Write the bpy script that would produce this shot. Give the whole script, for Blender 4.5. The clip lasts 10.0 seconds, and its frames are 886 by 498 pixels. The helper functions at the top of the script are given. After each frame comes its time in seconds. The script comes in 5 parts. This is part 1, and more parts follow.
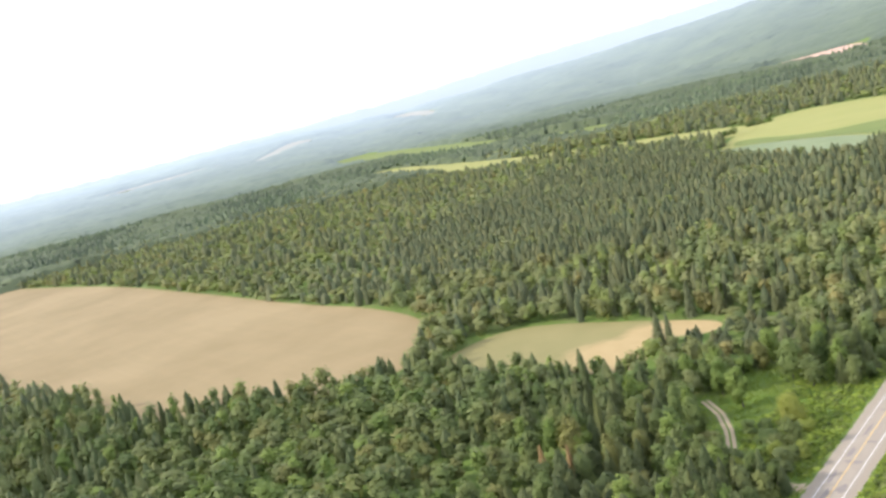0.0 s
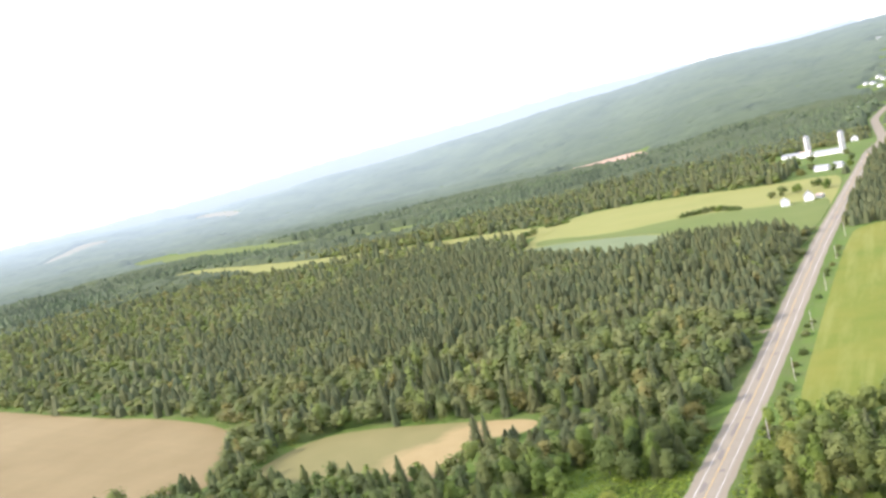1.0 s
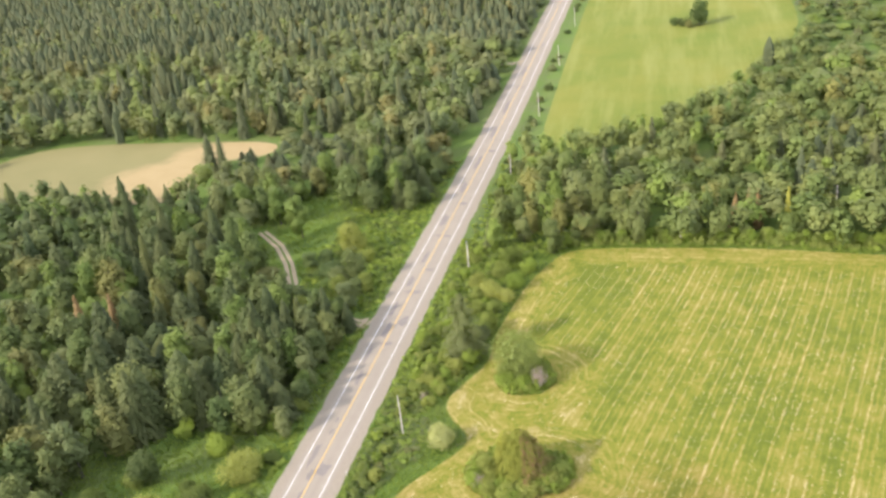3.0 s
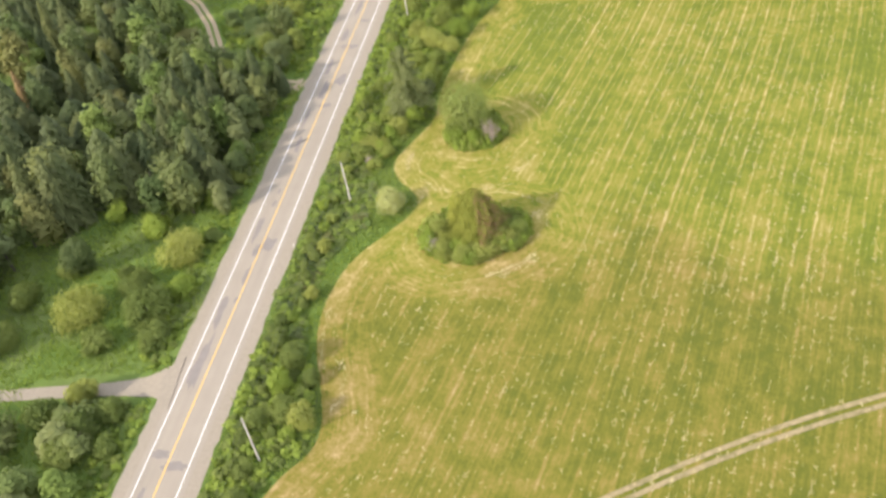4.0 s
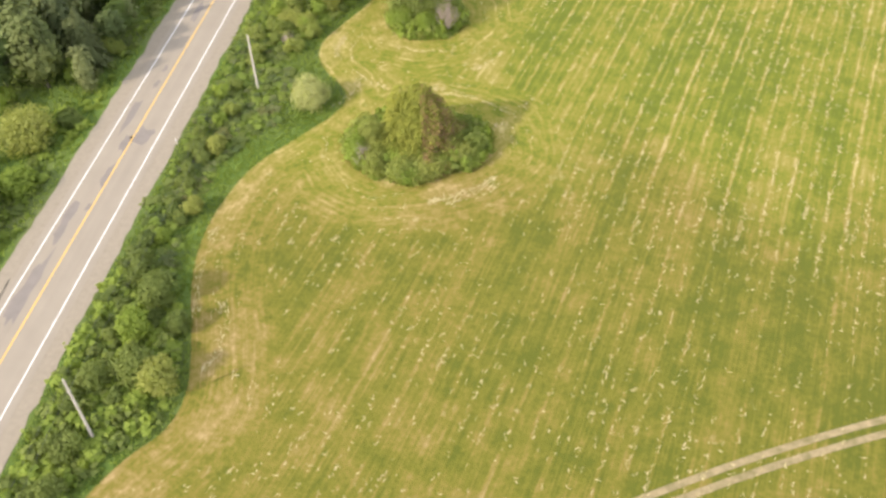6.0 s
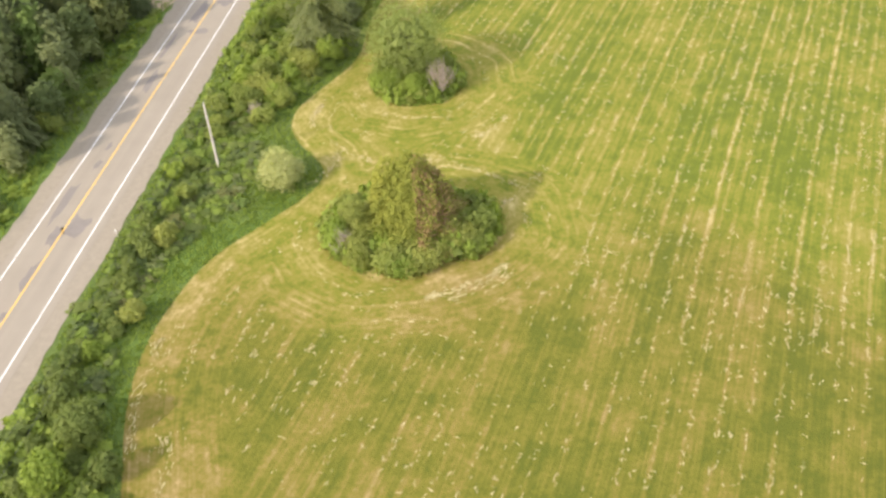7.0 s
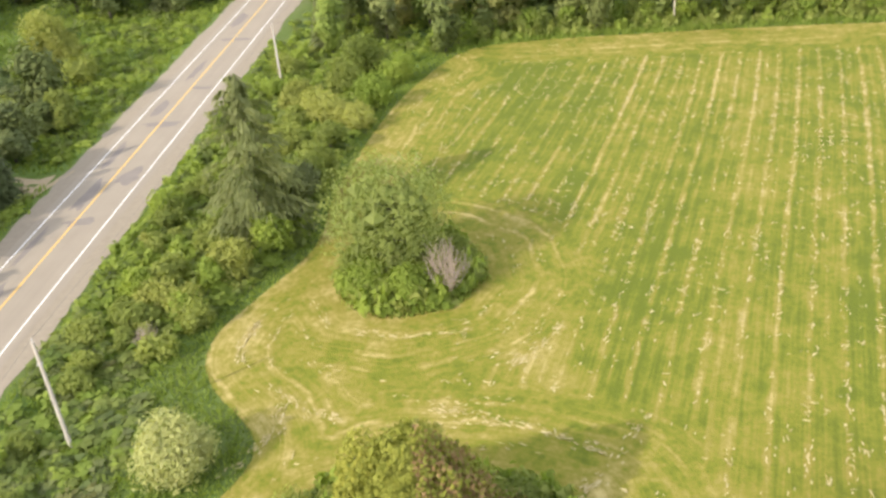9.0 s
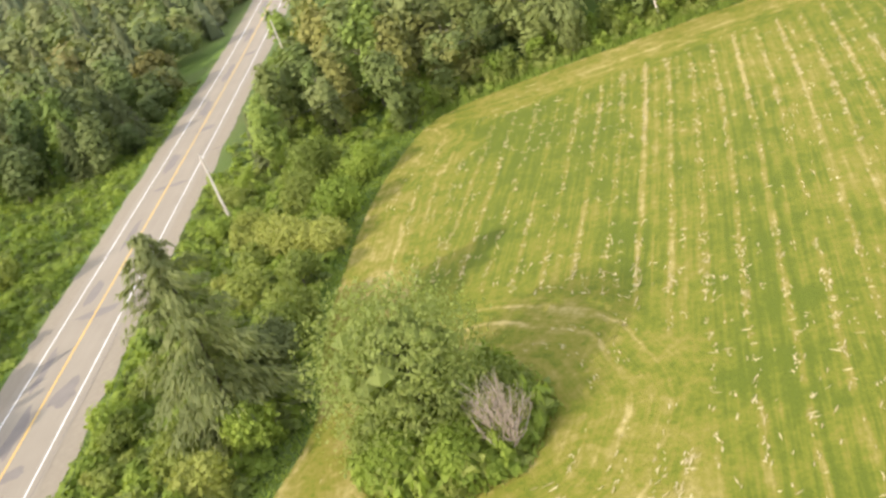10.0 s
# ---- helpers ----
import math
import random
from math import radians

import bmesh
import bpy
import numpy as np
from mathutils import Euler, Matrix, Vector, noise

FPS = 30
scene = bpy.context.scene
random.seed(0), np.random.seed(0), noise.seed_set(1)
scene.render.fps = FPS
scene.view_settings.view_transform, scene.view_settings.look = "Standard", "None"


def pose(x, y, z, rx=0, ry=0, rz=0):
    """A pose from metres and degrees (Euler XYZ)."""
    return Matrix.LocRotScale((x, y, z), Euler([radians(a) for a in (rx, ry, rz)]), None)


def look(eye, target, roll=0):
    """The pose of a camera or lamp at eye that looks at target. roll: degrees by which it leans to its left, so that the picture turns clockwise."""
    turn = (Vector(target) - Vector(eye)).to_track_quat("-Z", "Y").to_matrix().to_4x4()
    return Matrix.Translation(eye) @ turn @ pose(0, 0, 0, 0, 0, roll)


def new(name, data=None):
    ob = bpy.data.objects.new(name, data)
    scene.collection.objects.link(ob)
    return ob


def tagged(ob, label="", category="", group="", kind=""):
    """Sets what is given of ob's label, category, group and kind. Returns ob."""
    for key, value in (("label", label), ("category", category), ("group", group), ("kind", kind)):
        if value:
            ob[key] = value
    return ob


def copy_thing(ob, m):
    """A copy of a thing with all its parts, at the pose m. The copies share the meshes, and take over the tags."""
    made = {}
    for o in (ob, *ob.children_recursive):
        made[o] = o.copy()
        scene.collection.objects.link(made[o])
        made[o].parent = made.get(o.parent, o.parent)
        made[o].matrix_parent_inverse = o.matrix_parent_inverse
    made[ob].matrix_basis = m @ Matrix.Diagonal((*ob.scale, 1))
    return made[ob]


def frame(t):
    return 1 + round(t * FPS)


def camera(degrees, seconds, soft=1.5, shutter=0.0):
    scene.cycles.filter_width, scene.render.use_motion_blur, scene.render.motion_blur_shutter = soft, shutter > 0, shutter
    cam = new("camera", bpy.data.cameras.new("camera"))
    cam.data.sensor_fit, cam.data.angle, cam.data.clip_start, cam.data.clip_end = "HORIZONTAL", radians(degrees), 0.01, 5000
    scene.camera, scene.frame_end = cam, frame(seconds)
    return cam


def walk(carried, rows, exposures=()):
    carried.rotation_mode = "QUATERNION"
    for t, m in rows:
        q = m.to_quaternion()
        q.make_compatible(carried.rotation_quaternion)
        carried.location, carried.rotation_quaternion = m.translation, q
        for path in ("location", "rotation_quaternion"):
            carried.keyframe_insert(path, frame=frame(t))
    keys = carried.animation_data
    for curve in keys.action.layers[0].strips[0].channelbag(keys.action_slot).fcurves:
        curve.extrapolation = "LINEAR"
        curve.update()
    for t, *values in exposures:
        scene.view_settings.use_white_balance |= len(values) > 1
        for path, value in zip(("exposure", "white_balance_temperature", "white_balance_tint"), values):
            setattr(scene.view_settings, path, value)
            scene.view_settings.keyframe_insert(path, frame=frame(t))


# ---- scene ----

cam = camera(50.9, 10.0, soft=2.8, shutter=0.15)
PATH = [
    (0, (88.83, -33.44, 121.33), (22.41, 39.59, 105.36), -13.91),
    (0.5, (84.32, -30.19, 121.05), (26.48, 50.44, 108.71), -14.73),
    (1, (80.09, -26.39, 120.84), (31.59, 60.44, 110.50), -12.99),
    (1.5, (76.81, -21.46, 120.55), (35.50, 68.97, 109.77), -14.03),
    (2, (74.40, -16.12, 119.68), (38.70, 74.85, 98.44), -9.85),
    (2.5, (72.21, -10.83, 118.09), (42.34, 79.79, 88.15), -9.73),
    (2.7, (71.34, -8.70, 117.42), (42.51, 80.02, 81.41), -7.54),
    (3.8, (67.81, 3.59, 112.54), (47.93, 81.29, 52.80), -8.36),
    (4, (67.31, 6.10, 110.72), (48.07, 78.96, 44.99), -9.59),
    (4.5, (66.05, 12.45, 105.56), (49.34, 79.13, 32.94), -10.42),
    (5, (64.30, 19.09, 98.89), (50.79, 87.17, 26.90), -6.32),
    (5.2, (63.50, 21.95, 96.07), (51.23, 88.99, 22.88), -3.77),
    (6.3, (58.29, 39.70, 78.93), (47.12, 109.39, 8.09), -0.98),
    (6.5, (57.68, 43.35, 75.96), (46.05, 114.21, 6.37), -1.41),
    (7, (55.90, 52.68, 68.44), (44.76, 126.99, 2.45), -2.39),
    (7.5, (54.24, 62.59, 61.12), (38.15, 139.50, -0.73), -4.71),
    (8, (52.03, 73.00, 54.64), (39.66, 153.58, -3.27), -2.34),
    (8.5, (49.95, 83.64, 48.70), (36.65, 166.62, -5.50), -4.88),
    (9, (48.03, 95.26, 43.21), (37.62, 181.21, -6.84), -5.01),
    (9.5, (46.13, 106.88, 38.51), (33.46, 194.71, -7.60), -12.06),
    (10, (45.32, 117.87, 34.69), (35.44, 207.83, -7.86), -21.22),
]
walk(cam, [(t, look(eye, target, roll)) for t, eye, target, roll in PATH],
     exposures=[(0.0, 1.08, 6050, 17), (2.6, 1.12, 6150, 18), (5.0, 1.04, 6450, 16), (6.4, 1.02, 6500, 16), (10.0, 1.04, 6520, 14)])

# ---------------------------------------------------------------- light
SUN_TO = Vector((-0.76, -0.65, 0.0)).normalized() * math.cos(radians(30)) + Vector((0, 0, math.sin(radians(30))))
world = bpy.data.worlds.new("world")
scene.world = world
world.use_nodes = True
wn = world.node_tree
sky = wn.nodes.new("ShaderNodeTexSky")
sky.sky_type = "NISHITA"
sky.sun_disc = False
sky.sun_elevation = radians(30)
sky.sun_rotation = math.atan2(SUN_TO.x, SUN_TO.y)
sky.air_density, sky.dust_density, sky.ozone_density = 1.0, 1.5, 1.0
wn.links.new(sky.outputs[0], wn.nodes["Background"].inputs[0])
wn.nodes["Background"].inputs[1].default_value = 0.08
# a bright white summer haze lies over the whole sky
haze = wn.nodes.new("ShaderNodeBackground")
haze.inputs[0].default_value, haze.inputs[1].default_value = (1.0, 0.99, 0.96, 1), 0.60
veil = wn.nodes.new("ShaderNodeAddShader")
wn.links.new(wn.nodes["Background"].outputs[0], veil.inputs[0])
wn.links.new(haze.outputs[0], veil.inputs[1])
wn.links.new(veil.outputs[0], wn.nodes["World Output"].inputs["Surface"])
sun_data = bpy.data.lights.new("sun", "SUN")
sun_data.energy, sun_data.angle, sun_data.color = 2.75, radians(0.8), (1.0, 0.90, 0.74)
sun = new("sun", sun_data)
sun.rotation_euler = (-SUN_TO).to_track_quat("-Z", "Y").to_euler()
sun.location = (0, 0, 300)

# ---------------------------------------------------------------- node helpers


class Mat:
    """A small builder for node materials."""

    def __init__(self, name):
        self.m = bpy.data.materials.new(name)
        self.m.use_nodes = True
        self.t = self.m.node_tree
        self.b = self.t.nodes["Principled BSDF"]
        self.out = self.t.nodes["Material Output"]

    def node(self, kind, **values):
        n = self.t.nodes.new(kind)
        for key, value in values.items():
            n.inputs[key].default_value = value
        return n

    def link(self, a, b):
        self.t.links.new(a, b)

    def place(self):
        return self.t.nodes.new("ShaderNodeNewGeometry").outputs["Position"]

    def noise(self, scale, detail=4.0, rough=0.55, vector=None):
        n = self.node("ShaderNodeTexNoise", Scale=scale, Detail=detail, Roughness=rough)
        self.link(vector if vector is not None else self.place(), n.inputs["Vector"])
        return n.outputs["Fac"]

    def stretch(self, scale, turn=0.0):
        n = self.t.nodes.new("ShaderNodeMapping")
        n.vector_type = "TEXTURE"
        n.inputs["Scale"].default_value = [1.0 / q for q in scale]
        n.inputs["Rotation"].default_value = (0, 0, turn)
        self.link(self.place(), n.inputs["Vector"])
        return n.outputs["Vector"]

    def ramp(self, fac, stops):
        n = self.t.nodes.new("ShaderNodeValToRGB")
        n.color_ramp.elements[0].position, n.color_ramp.elements[0].color = stops[0][0], (*stops[0][1], 1)
        n.color_ramp.elements[1].position, n.color_ramp.elements[1].color = stops[-1][0], (*stops[-1][1], 1)
        for p, c in stops[1:-1]:
            n.color_ramp.elements.new(p).color = (*c, 1)
        self.link(fac, n.inputs["Fac"])
        return n.outputs["Color"]

    def mix(self, fac, a, b, mode="MIX"):
        n = self.t.nodes.new("ShaderNodeMix")
        n.data_type, n.blend_type = "RGBA", mode
        for value, socket in ((fac, n.inputs[0]), (a, n.inputs[6]), (b, n.inputs[7])):
            if isinstance(value, (int, float)):
                socket.default_value = value
            elif isinstance(value, tuple):
                socket.default_value = (*value, 1)
            else:
                self.link(value, socket)
        return n.outputs[2]

    def math(self, op, a, b=0.0, c=None):
        n = self.t.nodes.new("ShaderNodeMath")
        n.operation = op
        for value, socket in zip((a, b, c), n.inputs):
            if value is None:
                continue
            if isinstance(value, (int, float)):
                socket.default_value = value
            else:
                self.link(value, socket)
        return n.outputs[0]

    def attribute(self, name):
        n = self.t.nodes.new("ShaderNodeAttribute")
        n.attribute_name = name
        return n.outputs["Fac"]

    def finish(self, color, rough=0.9, bump=None, height=0.05, metal=0.0):
        if isinstance(color, tuple):
            self.b.inputs["Base Color"].default_value = (*color, 1)
        else:
            self.link(color, self.b.inputs["Base Color"])
        self.b.inputs["Roughness"].default_value = rough
        self.b.inputs["Metallic"].default_value = metal
        self.b.inputs["Specular IOR Level"].default_value = 0.25
        if bump is not None:
            n = self.node("ShaderNodeBump", Strength=0.8, Distance=height)
            self.link(bump, n.inputs["Height"])
            self.link(n.outputs[0], self.b.inputs["Normal"])
        return self.m


def leaf_material(name, dark, light, glow=0.35, patch=0.02, kinds=()):
    """Foliage: each tree, tuft and patch of the wood has a tone of its own."""
    m = Mat(name)
    tree = m.math("FRACT", m.math("ADD", m.attribute("tint"), m.t.nodes.new("ShaderNodeObjectInfo").outputs["Random"]))
    isle = m.t.nodes.new("ShaderNodeNewGeometry").outputs["Random Per Island"]
    fac = m.math("ADD", m.math("MULTIPLY", tree, 0.5), m.math("MULTIPLY", isle, 0.2))
    fac = m.math("ADD", fac, m.math("MULTIPLY", m.noise(patch, 3.0), 0.35))
    color = m.ramp(fac, [(0.12, dark), (0.95, light)])
    if kinds:
        n = m.t.nodes.new("ShaderNodeValToRGB")
        n.color_ramp.interpolation = "CONSTANT"
        n.color_ramp.elements.remove(n.color_ramp.elements[1])
        for at, tone in kinds:
            e = n.color_ramp.elements[0] if at == 0 else n.color_ramp.elements.new(at)
            e.position, e.color = at, (*tone, 1)
        m.link(m.math("FRACT", m.math("MULTIPLY", tree, 7.31)), n.inputs["Fac"])
        color = m.mix(1.0, color, n.outputs["Color"], "MULTIPLY")
    m.finish(color, 0.7)
    leaf = m.node("ShaderNodeBsdfTranslucent")
    m.link(m.mix(1.0, color, (1.0, 1.0, 0.55), "MULTIPLY"), leaf.inputs["Color"])
    both = m.node("ShaderNodeMixShader", Fac=glow)
    m.link(m.b.outputs[0], both.inputs[1])
    m.link(leaf.outputs[0], both.inputs[2])
    m.link(both.outputs[0], m.out.inputs["Surface"])
    return m.m


# ---------------------------------------------------------------- materials
BROADLEAF = leaf_material("broadleaf", (0.090, 0.128, 0.040), (0.196, 0.228, 0.074), kinds=[(0.0, (1.0, 1.0, 1.0)), (0.30, (0.84, 0.92, 0.84)), (0.50, (1.14, 1.08, 1.25)), (0.64, (1.10, 1.22, 0.86)), (0.80, (1.02, 0.98, 0.95)), (0.91, (1.14, 0.97, 0.92))])
LIGHT_LEAF = leaf_material("light_broadleaf", (0.118, 0.156, 0.044), (0.248, 0.284, 0.086), kinds=[(0.0, (1.0, 1.0, 1.0)), (0.30, (0.84, 0.92, 0.84)), (0.50, (1.14, 1.08, 1.25)), (0.64, (1.10, 1.22, 0.86)), (0.80, (1.02, 0.98, 0.95)), (0.91, (1.14, 0.97, 0.92))])
SPRUCE = leaf_material("spruce_needles", (0.066, 0.092, 0.036), (0.140, 0.160, 0.056), 0.25, kinds=[(0.0, (1.0, 1.0, 1.0)), (0.5, (0.90, 0.96, 0.94)), (0.75, (1.12, 1.08, 0.95))])
# Paler, bluer foliage: the haze over farther woods is put into the colour.
HAZED_LEAF = leaf_material("hazed_leaves", (0.138, 0.168, 0.062), (0.252, 0.274, 0.102), kinds=[(0.0, (1.0, 1.0, 1.0)), (0.30, (0.84, 0.92, 0.94)), (0.50, (1.10, 1.06, 1.18)), (0.64, (1.06, 1.14, 0.90)), (0.80, (1.02, 0.98, 0.95)), (0.91, (1.16, 0.97, 0.92))])
HAZED_NEEDLES = leaf_material("hazed_needles", (0.084, 0.106, 0.050), (0.160, 0.174, 0.076), 0.3, kinds=[(0.0, (1.0, 1.0, 1.0)), (0.5, (0.90, 0.97, 1.03)), (0.78, (1.10, 1.04, 0.95))])
# Darker, bluer foliage for far trees; the distance tint is painted into the colour.
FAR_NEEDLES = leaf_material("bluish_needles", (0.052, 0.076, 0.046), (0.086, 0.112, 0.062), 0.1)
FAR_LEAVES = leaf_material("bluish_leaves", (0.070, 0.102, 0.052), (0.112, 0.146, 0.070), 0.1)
SHRUB = leaf_material("shrub_leaves", (0.172, 0.226, 0.050), (0.372, 0.416, 0.104), 0.5)
ALDER = leaf_material("alder_leaves", (0.104, 0.150, 0.034), (0.236, 0.282, 0.068), 0.4)
PALE_LEAF = leaf_material("pale_leaves", (0.213, 0.251, 0.052), (0.449, 0.468, 0.129), 0.5)
BRIGHT_LEAF = leaf_material("bright_leaves", (0.172, 0.250, 0.038), (0.362, 0.446, 0.084), 0.5)
CEDAR = leaf_material("cedar_scales", (0.190, 0.216, 0.034), (0.430, 0.418, 0.078), 0.35, 0.3)
RUST = leaf_material("dying_cedar", (0.200, 0.136, 0.056), (0.365, 0.252, 0.112), 0.3, 0.3)
LARCH = leaf_material("larch_needles", (0.192, 0.224, 0.086), (0.375, 0.398, 0.172), 0.5, 0.3)
TALL_GRASS = leaf_material("tall_grass", (0.136, 0.212, 0.032), (0.284, 0.360, 0.068), 0.4, 0.08)
WILLOW = leaf_material("willow_leaves", (0.190, 0.246, 0.070), (0.390, 0.440, 0.135), 0.55, 0.3)

m = Mat("bark")
BARK = m.finish(m.ramp(m.noise(6.0, 5.0), [(0.3, (0.05, 0.042, 0.034)), (0.7, (0.15, 0.13, 0.11))]), 0.9, m.noise(20.0), 0.02)
m = Mat("grey_twigs")
TWIG = m.finish(m.ramp(m.noise(3.0), [(0.3, (0.25, 0.195, 0.15)), (0.7, (0.48, 0.41, 0.33))]), 0.9)

m = Mat("rough_grass")
g = m.mix(m.noise(0.9, 6.0, 0.7), (0.072, 0.128, 0.020), (0.136, 0.200, 0.038))
g = m.mix(m.ramp(m.noise(0.06, 4.0), [(0.42, (0, 0, 0)), (0.66, (1, 1, 1))]), g, (0.118, 0.150, 0.042))
GRASS = m.finish(g, 0.95, m.noise(2.5, 6.0, 0.7), 0.3)

m = Mat("mown_hay")
ROWS = 2.5


def dotted(m, way):
    n = m.t.nodes.new("ShaderNodeVectorMath")
    n.operation = "DOT_PRODUCT"
    m.link(m.place(), n.inputs[0])
    n.inputs[1].default_value = way
    return n.outputs["Value"]


def joined_vector(m, a, b, c=0.0):
    n = m.t.nodes.new("ShaderNodeCombineXYZ")
    for value, socket in zip((a, b, c), n.inputs):
        if isinstance(value, float):
            socket.default_value = value
        else:
            m.link(value, socket)
    return n.outputs[0]


def swaths(m, u, v, period, wander, gaps):
    """Rows of cut hay: pale lines of straw, broken up, with green stubble between them."""
    k = m.math("ADD", m.math("DIVIDE", u, period), m.math("MULTIPLY", m.math("SUBTRACT", m.noise(0.25, 3.0), 0.5), wander))
    phase = m.math("FRACT", k)
    row = m.t.nodes.new("ShaderNodeTexWhiteNoise")
    row.noise_dimensions = "1D"
    m.link(m.math("FLOOR", k), row.inputs["W"])
    line = m.ramp(phase, [(0.0, (0.3,) * 3), (0.10, (0.9,) * 3), (0.18, (1.0,) * 3), (0.27, (0.25,) * 3), (0.36, (-0.25,) * 3), (0.50, (0.32,) * 3), (0.58, (0.55,) * 3), (0.66, (0.25,) * 3), (0.82, (0.05,) * 3), (1.0, (0.3,) * 3)])
    line = m.math("MULTIPLY", line, m.math("SUBTRACT", 1.0, m.math("MULTIPLY", m.attribute("stale"), 0.5)))
    broken = m.noise(1.0, 4.0, 0.65, joined_vector(m, m.math("MULTIPLY", u, 1.2), m.math("MULTIPLY", v, 0.45)))
    line = m.math("MULTIPLY", line, m.ramp(m.noise(1.0, 4.0, 0.6, joined_vector(m, m.math("MULTIPLY", u, 0.7), m.math("MULTIPLY", v, 0.22), 7.0)), [(0.42, (1.0 - gaps,) * 3), (0.58, (1.0,) * 3)]))
    fleck = m.math("MULTIPLY", line, m.math("ADD", m.math("MULTIPLY", m.math("POWER", row.outputs["Value"], 2.0), 0.75), m.math("MULTIPLY", broken, 0.95)))
    streak = m.noise(1.0, 5.0, 0.65, joined_vector(m, m.math("MULTIPLY", u, 4.2), m.math("MULTIPLY", v, 0.12)))
    band = m.noise(1.0, 3.0, 0.5, joined_vector(m, m.math("MULTIPLY", u, 0.16), m.math("MULTIPLY", v, 0.02)))
    patchy = m.ramp(m.noise(0.07, 4.0, 0.6), [(0.30, (0.6,) * 3), (0.65, (1.0,) * 3)])
    fac = m.math("MULTIPLY", m.math("MULTIPLY", fleck, 0.66), patchy)
    fac = m.math("ADD", fac, m.math("MULTIPLY", m.math("SUBTRACT", streak, 0.5), 1.0))
    return m.math("ADD", fac, m.math("MULTIPLY", m.math("SUBTRACT", band, 0.5), 0.75))


along = dotted(m, (0.25, 0.968, 0.0))
across = m.math("ADD", dotted(m, (0.968, -0.25, 0.0)), m.math("MULTIPLY", m.math("SINE", m.math("MULTIPLY", along, 0.05)), 0.5))
straight = swaths(m, across, along, ROWS, 0.2, 0.45)
ring = m.attribute("ring")
drift = m.math("ADD", dotted(m, (1.0, 0.0, 0.0)), dotted(m, (0.0, 1.0, 0.0)))
curved = m.math("ADD", m.math("MULTIPLY", swaths(m, ring, drift, 2.3, 0.9, 0.9), 0.72), m.math("ADD", 0.07, m.math("MULTIPLY", m.math("SUBTRACT", m.noise(0.9, 5.0, 0.7), 0.5), 0.9)))
edge = m.math("ADD", m.math("MULTIPLY", ring, -0.28), m.math("ADD", 2.75, m.math("MULTIPLY", m.noise(0.15, 3.0), 1.0)))
edge = m.math("MINIMUM", m.math("MAXIMUM", edge, 0.0), 1.0)
fac = m.math("ADD", m.math("MULTIPLY", straight, m.math("SUBTRACT", 1.0, edge)), m.math("MULTIPLY", curved, edge))
fac = m.math("ADD", fac, m.math("MULTIPLY", m.math("SUBTRACT", m.noise(0.035, 4.0, 0.55), 0.5), 0.55))
fac = m.math("ADD", fac, m.math("MULTIPLY", m.math("SUBTRACT", m.noise(0.28, 5.0, 0.65), 0.5), 0.95))
fac = m.math("ADD", fac, m.math("MULTIPLY", m.math("SUBTRACT", m.noise(2.2, 4.0, 0.7), 0.5), 0.8))
fac = m.math("ADD", fac, m.math("ADD", 0.11, m.math("MULTIPLY", m.attribute("stale"), 0.06)))
bald = m.math("MULTIPLY", m.attribute("bald"), m.math("ADD", 0.15, m.noise(0.7, 5.0, 0.7)))
fac = m.math("ADD", fac, bald)
fac = m.math("ADD", fac, m.math("MULTIPLY", m.attribute("dry"), m.math("ADD", 0.06, m.math("MULTIPLY", m.noise(0.45, 5.0, 0.65), 0.36))))
g = m.ramp(fac, [(0.0, (0.094, 0.123, 0.012)), (0.22, (0.146, 0.162, 0.018)), (0.42, (0.197, 0.183, 0.034)), (0.64, (0.266, 0.230, 0.074)), (0.95, (0.410, 0.345, 0.152))])
g = m.mix(m.math("MULTIPLY", m.attribute("stale"), 0.9), m.mix(1.0, g, (1.06, 1.04, 0.94), "MULTIPLY"), m.mix(1.0, g, (0.93, 0.80, 0.86), "MULTIPLY"))
MOWN = m.finish(g, 0.95, m.noise(4.0, 5.0, 0.7), 0.12)

m = Mat("green_pasture")
g = m.mix(m.ramp(m.noise(0.022, 5.0, 0.6), [(0.36, (0, 0, 0)), (0.64, (1, 1, 1))]), (0.124, 0.160, 0.020), (0.182, 0.188, 0.031))
g = m.mix(m.math("MULTIPLY", m.ramp(m.noise(0.25, 4.0, 0.6, m.stretch((0.6, 0.05, 1.0), 0.02)), [(0.45, (0, 0, 0)), (0.68, (1, 1, 1))]), 0.85), g, (0.205, 0.220, 0.052))
PASTURE = m.finish(g, 0.95, m.noise(2.0), 0.15)

m = Mat("green_crop")
GREEN_CROP = m.finish(m.mix(m.noise(0.03, 5.0), (0.106, 0.148, 0.034), (0.156, 0.184, 0.050)), 0.95)
m = Mat("yellow_hay")
YELLOW_HAY = m.finish(m.mix(m.noise(0.025, 5.0), (0.205, 0.222, 0.060), (0.272, 0.264, 0.086)), 0.95)
m = Mat("grey_green_oats")
GREY_CROP = m.finish(m.mix(m.noise(0.05, 5.0), (0.132, 0.176, 0.084), (0.200, 0.232, 0.120)), 0.95)
m = Mat("bare_soil")
g = m.mix(m.ramp(m.noise(0.009, 5.0, 0.6), [(0.36, (0, 0, 0)), (0.62, (1, 1, 1))]), (0.205, 0.154, 0.072), (0.270, 0.208, 0.106))
g = m.mix(m.math("MULTIPLY", m.noise(0.2, 4.0, 0.6, m.stretch((0.06, 1.0, 1.0), -0.25)), 0.5), g, (0.182, 0.148, 0.070))
SOIL = m.finish(g, 0.95)
m = Mat("thin_crop")
